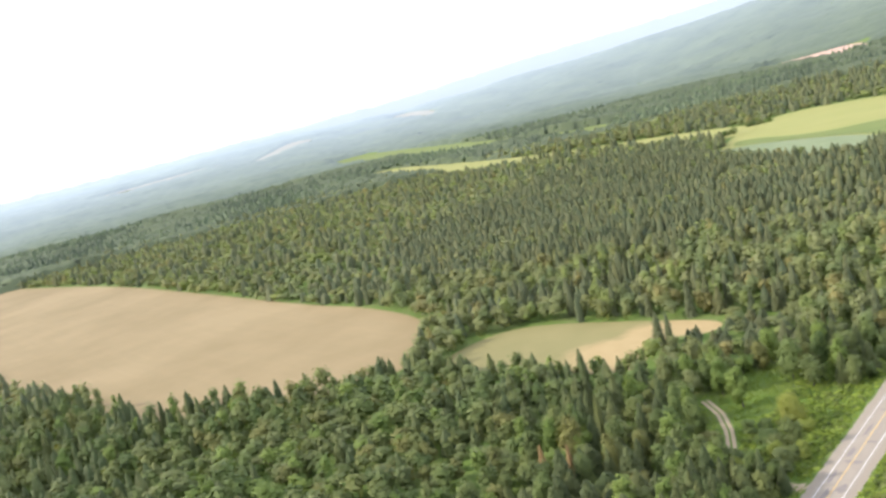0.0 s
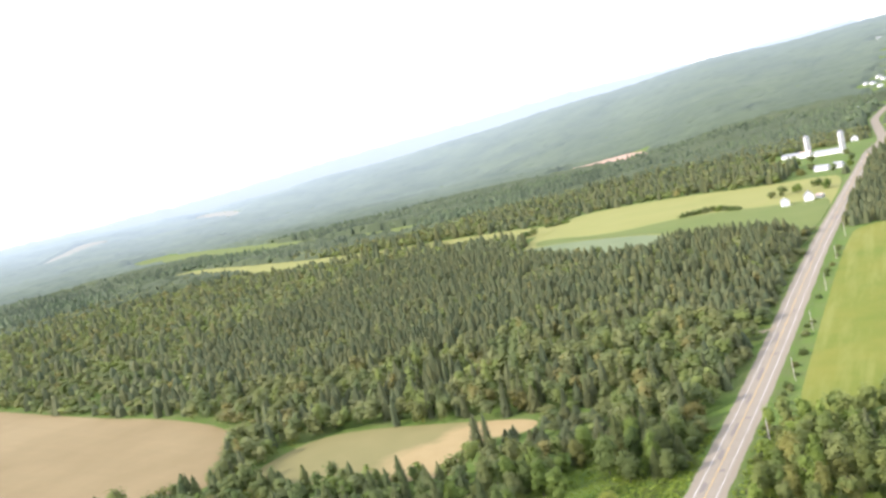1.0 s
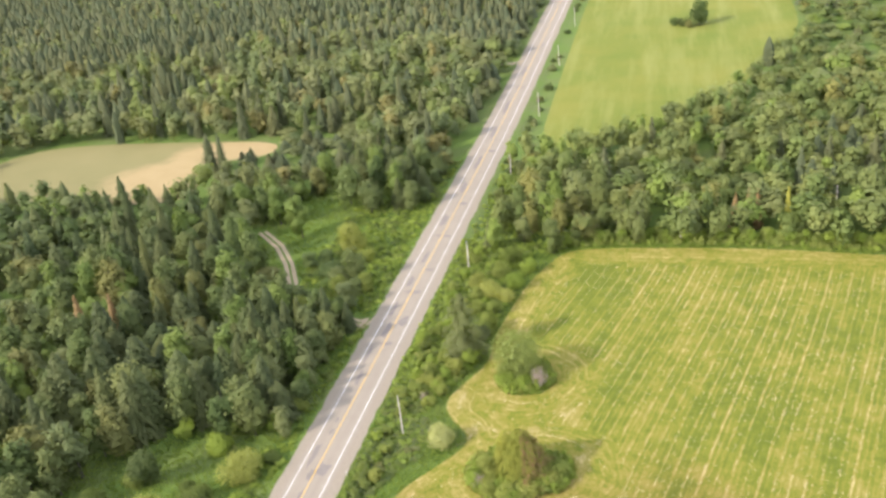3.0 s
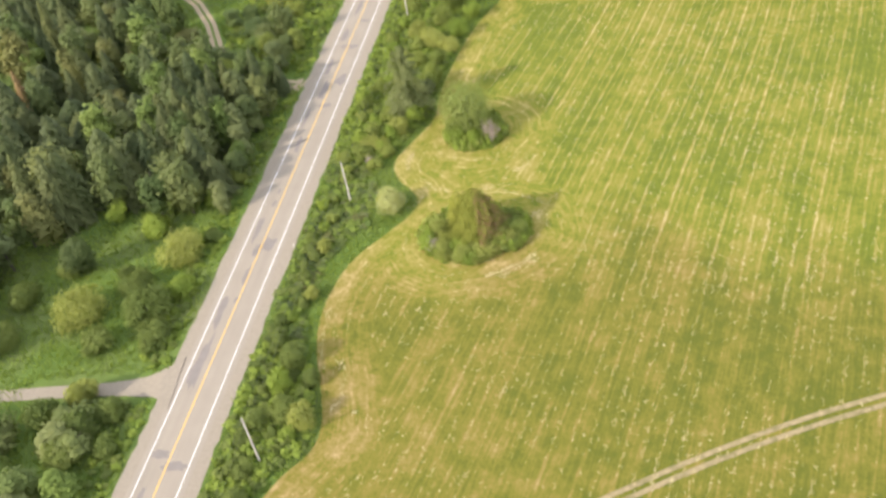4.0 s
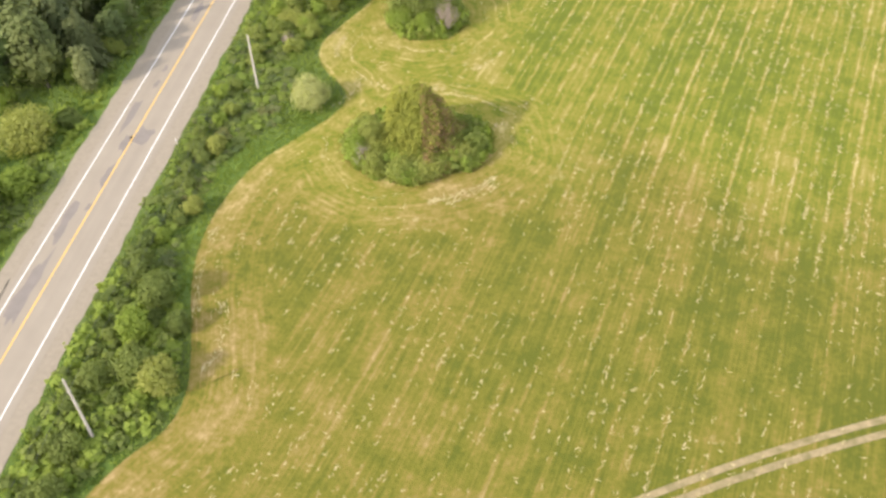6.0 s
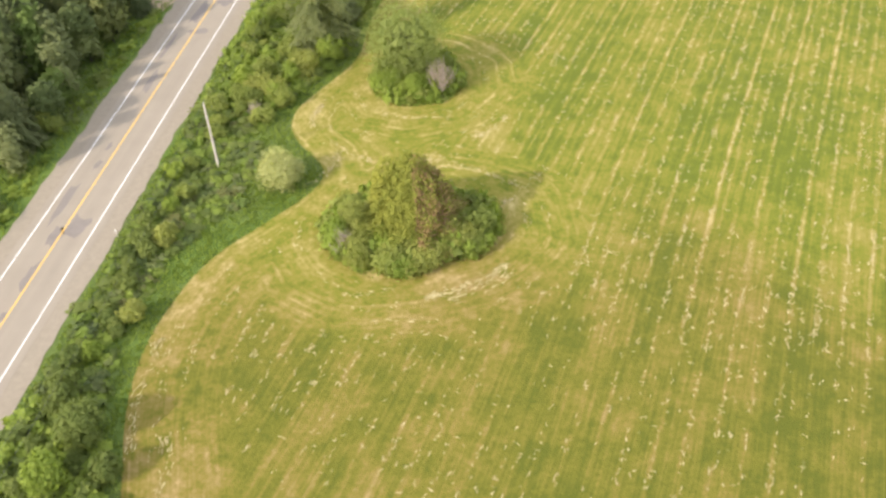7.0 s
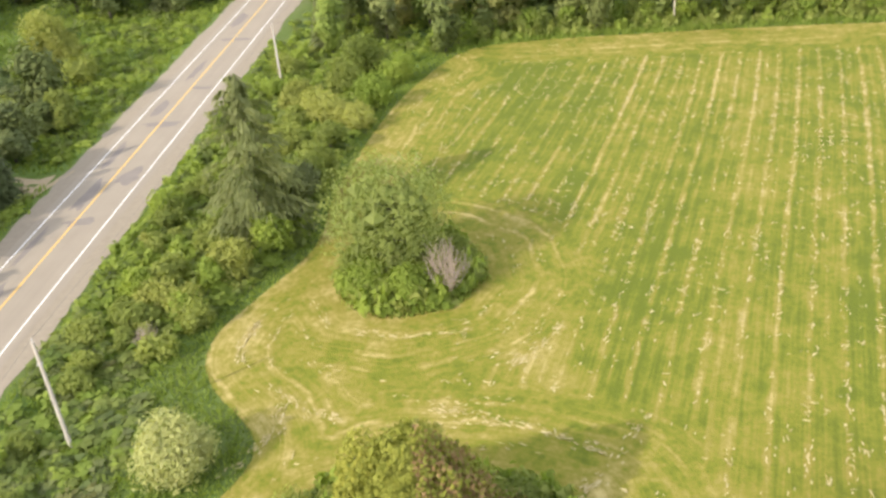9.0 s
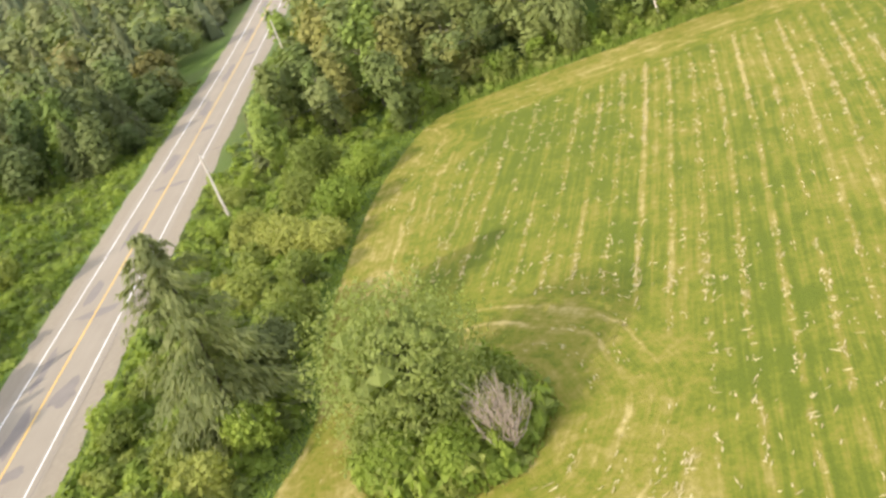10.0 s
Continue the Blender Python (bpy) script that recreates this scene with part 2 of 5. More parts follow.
g = m.mix(m.noise(0.04, 5.0), (0.160, 0.153, 0.057), (0.228, 0.199, 0.084))
bare = m.math("ADD", m.attribute("bare"), m.math("MULTIPLY", m.math("SUBTRACT", m.noise(0.05, 5.0, 0.6), 0.5), 1.1))
THIN_CROP = m.finish(m.mix(m.ramp(bare, [(0.3, (0, 0, 0)), (0.7, (1, 1, 1))]), g, m.mix(m.noise(0.15, 4.0), (0.283, 0.215, 0.097), (0.361, 0.278, 0.137))), 0.95)
m = Mat("pink_soil")
PINK_SOIL = m.finish(m.mix(m.noise(0.02, 4.0), (0.400, 0.264, 0.192), (0.480, 0.344, 0.264)), 0.95)

m = Mat("asphalt")
g = m.mix(m.noise(0.25, 5.0), (0.264, 0.228, 0.174), (0.352, 0.307, 0.236))
g = m.mix(m.math("MULTIPLY", m.noise(0.5, 4.0, 0.6, m.stretch((1.6, 0.05, 1.0))), 0.6), g, (0.168, 0.148, 0.120))
ASPHALT = m.finish(g, 0.85, m.noise(40.0, 3.0), 0.01)
m = Mat("asphalt_patch")
PATCH = m.finish(m.mix(m.noise(0.8, 5.0), (0.160, 0.142, 0.126), (0.236, 0.208, 0.180)), 0.8, m.noise(40.0, 3.0), 0.01)
m = Mat("gravel")
g = m.mix(m.noise(1.5, 6.0, 0.7), (0.196, 0.168, 0.124), (0.316, 0.274, 0.208))
GRAVEL = m.finish(g, 0.95, m.noise(12.0, 4.0), 0.03)
m = Mat("grassy_track")
TRACK = m.finish(m.mix(m.ramp(m.noise(0.9, 5.0, 0.7), [(0.35, (0, 0, 0)), (0.7, (1, 1, 1))]), (0.172, 0.148, 0.066), (0.335, 0.262, 0.150)), 0.95, m.noise(5.0), 0.05)
m = Mat("dirt_track")
DIRT = m.finish(m.mix(m.noise(0.8, 6.0, 0.7), (0.272, 0.216, 0.128), (0.432, 0.352, 0.232)), 0.95, m.noise(5.0), 0.05)


def paint(name, color):
    p = Mat(name)
    worn = p.ramp(p.noise(1.4, 6.0, 0.7), [(0.26, (0.27, 0.235, 0.20)), (0.46, color)])
    return p.finish(worn, 0.7)


WHITE_LINE = paint("white_road_paint", (0.72, 0.71, 0.68))
YELLOW_LINE = paint("yellow_road_paint", (0.62, 0.40, 0.11))
m = Mat("pole_wood")
POLE_WOOD = m.finish(m.ramp(m.noise(2.0, 5.0, 0.6, m.stretch((6, 6, 0.4))), [(0.3, (0.38, 0.34, 0.29)), (0.7, (0.62, 0.57, 0.50))]), 0.85)
m = Mat("cable")
CABLE = m.finish((0.10, 0.10, 0.10), 0.5)
m = Mat("insulator")
INSULATOR = m.finish((0.45, 0.43, 0.40), 0.3)
m = Mat("hay_wisps")
HAY = m.finish(m.mix(m.t.nodes.new("ShaderNodeNewGeometry").outputs["Random Per Island"], (0.33, 0.272, 0.122), (0.54, 0.465, 0.25)), 0.95)
m = Mat("white_siding")
WHITE_WALL = m.finish(m.mix(m.noise(0.5), (0.74, 0.74, 0.72), (0.84, 0.84, 0.82)), 0.7)
m = Mat("grey_roof")
GREY_ROOF = m.finish(m.mix(m.noise(0.4), (0.20, 0.20, 0.21), (0.34, 0.34, 0.35)), 0.6)
m = Mat("pale_metal_roof")
METAL_ROOF = m.finish(m.mix(m.noise(0.2), (0.25, 0.26, 0.28), (0.40, 0.41, 0.42)), 0.45, metal=0.1)
m = Mat("rust_roof")
RUST_ROOF = m.finish(m.mix(m.noise(0.3), (0.42, 0.30, 0.26), (0.60, 0.48, 0.42)), 0.7)
m = Mat("concrete")
CONCRETE = m.finish(m.mix(m.noise(0.4, 5.0), (0.60, 0.58, 0.54), (0.78, 0.76, 0.72)), 0.85)
m = Mat("window_glass")
GLASS = m.finish((0.05, 0.06, 0.07), 0.15)


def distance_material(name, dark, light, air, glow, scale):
    """A plain backdrop of far country, its airlight painted in as emission."""
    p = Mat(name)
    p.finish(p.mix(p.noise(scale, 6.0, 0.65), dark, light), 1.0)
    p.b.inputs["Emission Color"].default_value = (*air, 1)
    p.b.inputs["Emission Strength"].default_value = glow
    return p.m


# the far woods carry a faint even emission as painted haze
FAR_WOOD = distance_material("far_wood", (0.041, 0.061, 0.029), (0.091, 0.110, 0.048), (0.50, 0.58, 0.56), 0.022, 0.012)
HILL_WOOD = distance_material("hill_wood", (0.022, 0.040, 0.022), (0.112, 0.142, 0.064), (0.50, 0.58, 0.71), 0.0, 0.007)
# A per-vertex value drives the emission: painted haze that thickens with distance.
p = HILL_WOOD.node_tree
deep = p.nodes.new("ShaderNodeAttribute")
deep.attribute_name = "haze_glow"
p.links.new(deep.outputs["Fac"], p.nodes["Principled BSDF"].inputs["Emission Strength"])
# far fields: pale bluish emission stands in for the haze over them
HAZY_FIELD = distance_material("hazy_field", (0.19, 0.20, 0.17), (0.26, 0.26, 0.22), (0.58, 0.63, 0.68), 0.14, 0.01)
# the ridge gets most of its pale blue from emission, as painted haze
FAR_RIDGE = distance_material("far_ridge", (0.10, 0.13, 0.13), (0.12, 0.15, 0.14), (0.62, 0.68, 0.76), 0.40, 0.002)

# ---------------------------------------------------------------- mesh helpers


def mesh_of(name, verts, tris, material, tint=None, smooth=False, extra=()):
    """A mesh from arrays of corners and triangles (or quads)."""
    verts, tris = np.asarray(verts, np.float32), np.asarray(tris, np.int32)
    me = bpy.data.meshes.new(name)
    me.vertices.add(len(verts))
    me.vertices.foreach_set("co", verts.ravel())
    k = tris.shape[1]
    me.loops.add(tris.size)
    me.loops.foreach_set("vertex_index", tris.ravel())
    me.polygons.add(len(tris))
    me.polygons.foreach_set("loop_start", np.arange(len(tris), dtype=np.int32) * k)
    me.polygons.foreach_set("use_smooth", np.full(len(tris), smooth))
    for key, values in ((("tint", tint),) if tint is not None else ()) + tuple(extra):
        me.attributes.new(key, "FLOAT", "POINT").data.foreach_set("value", np.asarray(values, np.float32))
    me.update(calc_edges=True)
    me.validate()
    me.materials.append(material)
    return me


def part(name, bm, material, parent, label=""):
    """Links a bmesh as one mesh object under a thing or a part."""
    me = bpy.data.meshes.new(name)
    bm.to_mesh(me)
    bm.free()
    me.materials.append(material)
    ob = new(name, me)
    ob.parent = parent
    return tagged(ob, label)


def np_part(name, me, parent, label=""):
    ob = new(name, me)
    ob.parent = parent
    return tagged(ob, label)


def thing(name, x, y, z, label, category, group="", turn=0.0):
    ob = new(name)
    ob.location, ob.rotation_euler = (x, y, z), (0, 0, turn)
    return tagged(ob, label, category, group)


def box(bm, x0, y0, z0, x1, y1, z1):
    v = [bm.verts.new((x, y, z)) for z in (z0, z1) for x, y in ((x0, y0), (x1, y0), (x1, y1), (x0, y1))]
    for f in ((3, 2, 1, 0), (4, 5, 6, 7), (0, 1, 5, 4), (1, 2, 6, 5), (2, 3, 7, 6), (3, 0, 4, 7)):
        bm.faces.new([v[i] for i in f])


def tube(bm, points, radii, sides=7):
    """A tapered tube along points."""
    rings = []
    for i, p in enumerate(points):
        p = Vector(p)
        along = Vector(points[min(i + 1, len(points) - 1)]) - Vector(points[max(i - 1, 0)])
        q = along.to_track_quat("Z", "Y")
        rings.append([bm.verts.new(p + q @ Vector((radii[i] * math.cos(a), radii[i] * math.sin(a), 0))) for a in (2 * math.pi * k / sides for k in range(sides))])
    for a, b in zip(rings, rings[1:]):
        for k in range(sides):
            bm.faces.new((a[k], a[(k + 1) % sides], b[(k + 1) % sides], b[k]))
    bm.faces.new(rings[-1])
    bm.faces.new(rings[0][::-1])


# ---------------------------------------------------------------- terrain
OX, OY, EZ = 76.0, -22.0, 120.6
AZ = [-180, -75, -66, -57, -50, -43, -38, -28.6, -20, -11.5, -3, 5, 20, 45, 75, 180]
FOOT = [2600, 2600, 2500, 2400, 2500, 2700, 2900, 2900, 2350, 1900, 1850, 1850, 1900, 2100, 2600, 2600]
CREST_EL = [-0.3, -0.3, -0.3, -0.2, -0.15, -0.5, -0.25, 0.2, 0.85, 1.5, 1.55, 1.75, 1.7, 1.2, -0.3, -0.3]
CREST_R = [4500, 4500, 4500, 4500, 4500, 4300, 4200, 4000, 3900, 3800, 3800, 3800, 3800, 4000, 4500, 4500]


def sstep(a, b, v):
    u = np.clip((v - a) / (b - a), 0, 1)
    return u * u * (3 - 2 * u)


def terrain(x, y):
    """The height of the land: flat fields, a gentle rise along the road, a long hill behind, and a plain that climbs to the skyline."""
    x, y = np.asarray(x, float), np.asarray(y, float)
    rise = 9 * sstep(290, 640, y) * (0.25 + 0.75 * sstep(-700, -250, x))
    dx, dy = x - OX, y - OY
    r, az = np.hypot(dx, dy), np.degrees(np.arctan2(dx, dy))
    rf, rc = np.interp(az, AZ, FOOT), np.interp(az, AZ, CREST_R)
    zc = EZ + rc * np.tan(np.radians(np.interp(az, AZ, CREST_EL)))
    u = np.clip((r - rf) / (rc - rf), 0, 1)
    far = (zc - rise) * (0.65 * u * u * (3 - 2 * u) + 0.35 * u) - np.clip(r - rc, 0, 1e9) * 0.05
    return rise + far - 0.75 * sstep(7.0, 10.5, np.abs(x)) * (1 - sstep(900, 1100, y))


def steps(*spans):
    return np.unique(np.concatenate([np.arange(a, b + 1e-6, s) for a, b, s in spans]))


GX = steps((-4900, -1000, 60), (-1000, -300, 25), (-300, -30, 10), (-30, 42, 1.5), (50, 300, 10), (340, 1000, 40), (1100, 4900, 100))
GY = steps((-1200, 0, 60), (0, 700, 10), (720, 1500, 20), (1550, 4900, 50))
GZ = terrain(GX[:, None], GY[None, :])


def ground_z(x, y):
    """The height of the ground sheet itself."""
    x, y = np.asarray(x, float), np.asarray(y, float)
    i, j = np.clip(np.searchsorted(GX, x) - 1, 0, len(GX) - 2), np.clip(np.searchsorted(GY, y) - 1, 0, len(GY) - 2)
    u, v = np.clip((x - GX[i]) / (GX[i + 1] - GX[i]), 0, 1), np.clip((y - GY[j]) / (GY[j + 1] - GY[j]), 0, 1)
    return (GZ[i, j] * (1 - u) + GZ[i + 1, j] * u) * (1 - v) + (GZ[i, j + 1] * (1 - u) + GZ[i + 1, j + 1] * u) * v


def grid_quads(n, k):
    a = (np.arange(n - 1)[:, None] * k + np.arange(k - 1)[None, :]).ravel()
    return np.stack([a, a + k, a + k + 1, a + 1], 1)


gx, gy = np.meshgrid(GX, GY, indexing="ij")
ground = new("ground", mesh_of("ground", np.stack([gx, gy, GZ], -1).reshape(-1, 3), grid_quads(len(GX), len(GY)), GRASS, smooth=True))
tagged(ground, "rough green grassland rolling out to distant hills", "ground", kind="structure")


def inside(poly, x, y):
    """Which points lie in a polygon."""
    x, y = np.asarray(x, float), np.asarray(y, float)
    hit = np.zeros(x.shape, bool)
    p = np.asarray(poly, float)
    for (x0, y0), (x1, y1) in zip(p, np.roll(p, -1, 0)):
        if y0 != y1:
            hit ^= ((y0 > y) != (y1 > y)) & (x < (x1 - x0) * (y - y0) / (y1 - y0) + x0)
    return hit


def edge_distance(poly, x, y, closed=True):
    """The distance to an outline, and the nearest place on it."""
    p = np.asarray(poly, float)
    best, bx, by = np.full(np.shape(x), 1e9), np.array(x, float), np.array(y, float)
    pairs = list(zip(p, np.roll(p, -1, 0))) if closed else list(zip(p[:-1], p[1:]))
    for a, b in pairs:
        d = b - a
        u = np.clip(((x - a[0]) * d[0] + (y - a[1]) * d[1]) / max(d @ d, 1e-9), 0, 1)
        qx, qy = a[0] + u * d[0], a[1] + u * d[1]
        r = np.hypot(x - qx, y - qy)
        near = r < best
        best, bx, by = np.where(near, r, best), np.where(near, qx, bx), np.where(near, qy, by)
    return best, bx, by


def rounded(points, times=2, closed=True):
    """Cuts the corners of an outline."""
    p = np.asarray(points, float)
    for _ in range(times):
        q = np.roll(p, -1, 0) if closed else p[1:]
        a = p if closed else p[:-1]
        cut = np.stack([0.75 * a + 0.25 * q, 0.25 * a + 0.75 * q], 1).reshape(-1, 2)
        p = cut if closed else np.concatenate([p[:1], cut, p[-1:]])
    return p


def drape(name, outline, step, material, label, category, lift=0.05, extra=None, smooth_times=2):
    """A field or a track that lies on the ground inside an outline."""
    p = rounded(outline, smooth_times)
    x0, y0 = p.min(0) - step
    xs, ys = np.arange(x0, p[:, 0].max() + 2 * step, step), np.arange(y0, p[:, 1].max() + 2 * step, step)
    x, y = [a.ravel() for a in np.meshgrid(xs, ys, indexing="ij")]
    q = grid_quads(len(xs), len(ys))
    q = q[inside(p, x[q].mean(1), y[q].mean(1))]
    used = np.bincount(q.ravel(), minlength=len(x))
    rim = (used > 0) & (used < 4)
    _, bx, by = edge_distance(p, x[rim], y[rim])
    x[rim], y[rim] = bx, by
    keep = np.flatnonzero(used)
    back = np.zeros(len(x), int)
    back[keep] = np.arange(len(keep))
    x, y = x[keep], y[keep]
    more = extra(x, y, p) if extra else ()
    ob = new(name, mesh_of(name, np.stack([x, y, ground_z(x, y) + lift], 1), back[q], material, smooth=True, extra=more))
    return tagged(ob, label, category, kind="structure")


def ribbon(name, line, half, material, lift, label="", category="", kind="", parent=None, step=None):
    """A strip along a line of places; half may be one value or one for each place."""
    p = np.asarray(line, float)
    if step:
        s = np.concatenate([[0], np.cumsum(np.hypot(*np.diff(p, axis=0).T))])
        t = np.linspace(0, s[-1], max(2, int(s[-1] / step) + 1))
        half = np.interp(t, s, np.full(len(p), half) if np.isscalar(half) else half)
        p = np.stack([np.interp(t, s, p[:, 0]), np.interp(t, s, p[:, 1])], 1)
    d = np.gradient(p, axis=0)
    d /= np.linalg.norm(d, axis=1, keepdims=True)
    side = np.stack([d[:, 1], -d[:, 0]], 1) * (half if np.isscalar(half) else np.asarray(half)[:, None])
    a, b = p - side, p + side
    v = np.concatenate([a, b])
    n = len(p)
    i = np.arange(n - 1)
    ob = new(name, mesh_of(name, np.column_stack([v, ground_z(v[:, 0], v[:, 1]) + lift]), np.stack([i, i + n, i + n + 1, i + 1], 1), material, smooth=True))
    ob.parent = parent
    return tagged(ob, label, category, kind=kind)


# ---------------------------------------------------------------- road
ROAD_LINE = [(0, y) for y in range(-400, 1160, 10)]
EDGE_Y = np.concatenate([np.arange(-400, -20, 10.0), np.arange(-20, 420, 1.5), np.arange(420, 1160, 10.0)])
RAGGED = 6.5 + 0.16 * np.sin(EDGE_Y * 0.31) * np.sin(EDGE_Y * 0.07) + 0.10 * np.sin(EDGE_Y * 1.7 + np.sin(EDGE_Y * 0.9)) + np.random.default_rng(5).normal(0, 0.10, len(EDGE_Y))
ribbon("gravel_shoulder", np.column_stack([0 * EDGE_Y, EDGE_Y]), RAGGED, GRAVEL, 0.040, "grey gravel shoulders along the country road", "road shoulder", "structure")
road = ribbon("road", ROAD_LINE, 4.5, ASPHALT, 0.046, "worn two-lane asphalt country road with repaired patches", "road", "structure")
for side in (-1, 1):
    ribbon("edge_line", [(side * 3.5, y) for y in range(-400, 1160, 10)], 0.075, WHITE_LINE, 0.056, "worn white edge line", parent=road)
ribbon("centre_line", [(-0.05, y) for y in range(-400, 1160, 10)], 0.11, YELLOW_LINE, 0.056, "faded yellow centre line", parent=road)
FAR_ROAD = rounded([(0, 1150), (6, 1200), (11, 1275), (-6, 1480), (-22, 1690), (-17, 1864), (0, 1964), (12, 2156), (9, 2413), (10, 2683), (22, 3000)], 2, False)
HILL_LANES = [[(-22, 1700), (-80, 1684), (-140, 1648), (-215, 1596)], [(12, 2200), (40, 2262), (75, 2330), (118, 2430)]]
for lane in HILL_LANES:
    ribbon("hill_lane", rounded(lane, 2, False), 3.2, GRAVEL, 1.2, "pale lane crossing the wooded hillside", "road", "structure", step=15)
ribbon("hill_road", FAR_ROAD, 6.5, GRAVEL, 0.8, "pale road climbing the far hillside", "road", "structure", step=30)

rng = np.random.default_rng(11)


def blot(cx, cy, rx, ry, n=15):
    a = np.linspace(0, 2 * math.pi, n, endpoint=False)
    k = (0.6 + 0.6 * rng.random(n)) * (1 + 0.2 * np.abs(np.sin(2 * a)))
    return [(cx + rx * k[i] * math.cos(a[i]), cy + ry * k[i] * math.sin(a[i])) for i in range(n)]


def patch(cx, cy, rx, ry):
    bm = bmesh.new()
    bm.faces.new([bm.verts.new((x, y, float(ground_z(0, y)) + 0.051)) for x, y in blot(cx, cy, rx, ry)])
    part("patch", bm, PATCH, road, "dark repaired patch")


for cx, cy, rx, ry in [(1.3, 130, 1.5, 1.9), (-0.6, 128, 0.8, 1.6), (-0.5, 121, 0.55, 2.6), (-1.3, 146, 0.35, 0.9), (-1.2, 142, 0.4, 1.1), (-2.2, 134, 0.5, 4.2),
                       (-2.4, 112, 0.6, 3.8), (-2.0, 100, 1.0, 6.0), (-0.4, 115, 0.5, 0.7), (1.2, 80, 2.0, 0.8), (-1.8, 82, 1.5, 0.8), (-2.1, 75, 0.4, 1.2),
                       (-1.6, 162, 0.5, 3.0), (-2.6, 172, 0.35, 4.0), (0.6, 177, 1.7, 0.9), (-1.2, 183, 0.7, 4.0), (1.9, 188, 1.2, 2.2), (-2.3, 194, 0.5, 3.5),
                       (0.5, 203, 2.6, 0.9), (-1.8, 209, 0.7, 3.0), (1.4, 216, 1.7, 0.6), (-1.5, 224, 0.6, 4.5), (0.4, 238, 2.4, 0.7), (-2.0, 249, 0.8, 5.0),
                       (1.0, 262, 1.6, 1.2), (-1.6, 276, 0.9, 5.0), (-1.2, 298, 0.8, 6.0), (1.2, 310, 1.8, 1.0), (-1.4, 330, 0.8, 6.0), (-1.5, 360, 0.8, 8.0), (0.6, 385, 2.2, 1.4),
                       (-1.6, 410, 0.8, 8.0), (1.0, 450, 1.6, 2.0), (0.0, 700, 3.5, 6.0), (-1.0, 560, 1.0, 9.0), (-2.2, 62, 0.5, 3.0), (0.8, 55, 1.8, 0.8)]:
    patch(cx, cy, rx, ry)

ribbon("side_road", [(-4.45, 96.0), (-5.5, 95.9), (-6.5, 95.8), (-8, 95.6), (-10, 95.4), (-13, 95.0), (-17, 94.5), (-28, 93.2), (-60, 89), (-110, 84)], [5.6, 4.5, 3.6, 2.8, 2.2, 1.7, 1.4, 1.3, 1.3, 1.3], GRAVEL, 0.14, "grey gravel side road joining the country road", "road", "structure", step=1.2)
ribbon("driveway", [(-6.6, 186.4), (-8, 186.8), (-10, 187.4), (-16, 189.6), (-26, 196), (-35, 205), (-42, 219), (-50, 231), (-60, 241)], [3.6, 2.4, 1.6, 1.4, 1.4, 1.5, 1.5, 1.5, 1.5], DIRT, 0.05, "sandy dirt driveway bending into the wood", "driveway", "structure", step=2)
ribbon("grass_strip", [(-9, 187.1), (-16, 189.6), (-26, 196), (-35, 205), (-42, 219), (-50, 231), (-60, 241)], 0.32, GRASS, 0.06, "strip of grass between the ruts of the driveway", "grass", "structure", step=2)
ribbon("side_track", [(-4.4, 421), (-10, 422), (-20, 424)], [4.0, 2.2, 1.8], DIRT, 0.06, "short sandy access track", "track", "structure", step=3)

# ---------------------------------------------------------------- fields
WEST_EDGE = [(34, 222), (30, 210), (27.5, 195), (26, 182), (27, 172), (23, 163), (20.3, 157), (21.5, 151), (28, 144.5), (27.5, 140), (23, 133.5), (18, 126.5), (16, 118), (15.7, 111), (17, 104), (20, 96), (22, 89), (21.5, 84), (18, 80), (15.3, 74), (14.8, 68), (16, 60), (19, 40), (20, -60)]
F1 = [(20, -60), (210, -60), (205, 150), (170, 226), (129, 229), (94, 233), (65, 233), (47, 232), (38, 230)] + WEST_EDGE[:-1]
TREE_ISLE = [(29.5, 164), (32, 160.2), (36, 159), (41, 161), (43, 165), (42, 170), (38, 173), (32, 172), (29.5, 168)]
CEDAR_ISLE = [(29.5, 131), (32, 127.5), (36, 125.5), (42, 126.5), (48, 129.5), (51, 134), (50, 139), (45, 141), (38, 141.5), (32, 139), (29.5, 135)]

# places where the turning mower has bared the soil
BALD = [(47.0, 154.5, 2.6, 2.2), (49.5, 150.0, 2.2, 2.6), (52.5, 139.5, 2.2, 3.0), (23.6, 156.0, 1.5, 3.2), (29.5, 147.5, 3.5, 1.4), (47.5, 125.2, 3.6, 1.5), (39.0, 146.5, 5.0, 1.2),
        (34.5, 157.6, 2.4, 0.9), (46.0, 176.0, 3.0, 4.0), (31.0, 190.0, 2.0, 7.0), (19.0, 118.0, 1.6, 6.0), (24.0, 96.0, 1.8, 4.5), (26.0, 86.0, 3.0, 3.0), (20.0, 76.0, 2.5, 4.0), (26.5, 137.5, 2.0, 2.5)]


def mown_rows(x, y, p):
    """Swaths run straight, but follow the edge and the thickets close to them."""
    west, _, _ = edge_distance(rounded(WEST_EDGE, 2, False), x, y, False)
    a, _, _ = edge_distance(TREE_ISLE, x, y)
    b, _, _ = edge_distance(CEDAR_ISLE, x, y)
    north = np.maximum(232 - y, 0)
    near = np.minimum(np.minimum(west, a), np.minimum(b, north))
    dry = np.clip(1.15 - near / 9.0, 0, 1) * 0.8
    stale = sstep(140, 116, y + 7 * np.sin(x * 0.07) + 4 * np.sin(x * 0.23 + y * 0.1))
    bald = sum(np.exp(-(((x - cx) / rx) ** 2 + ((y - cy) / ry) ** 2)) for cx, cy, rx, ry in BALD)
    return (("ring", near), ("dry", dry), ("stale", stale), ("bald", np.minimum(bald, 1.0) * 0.36))


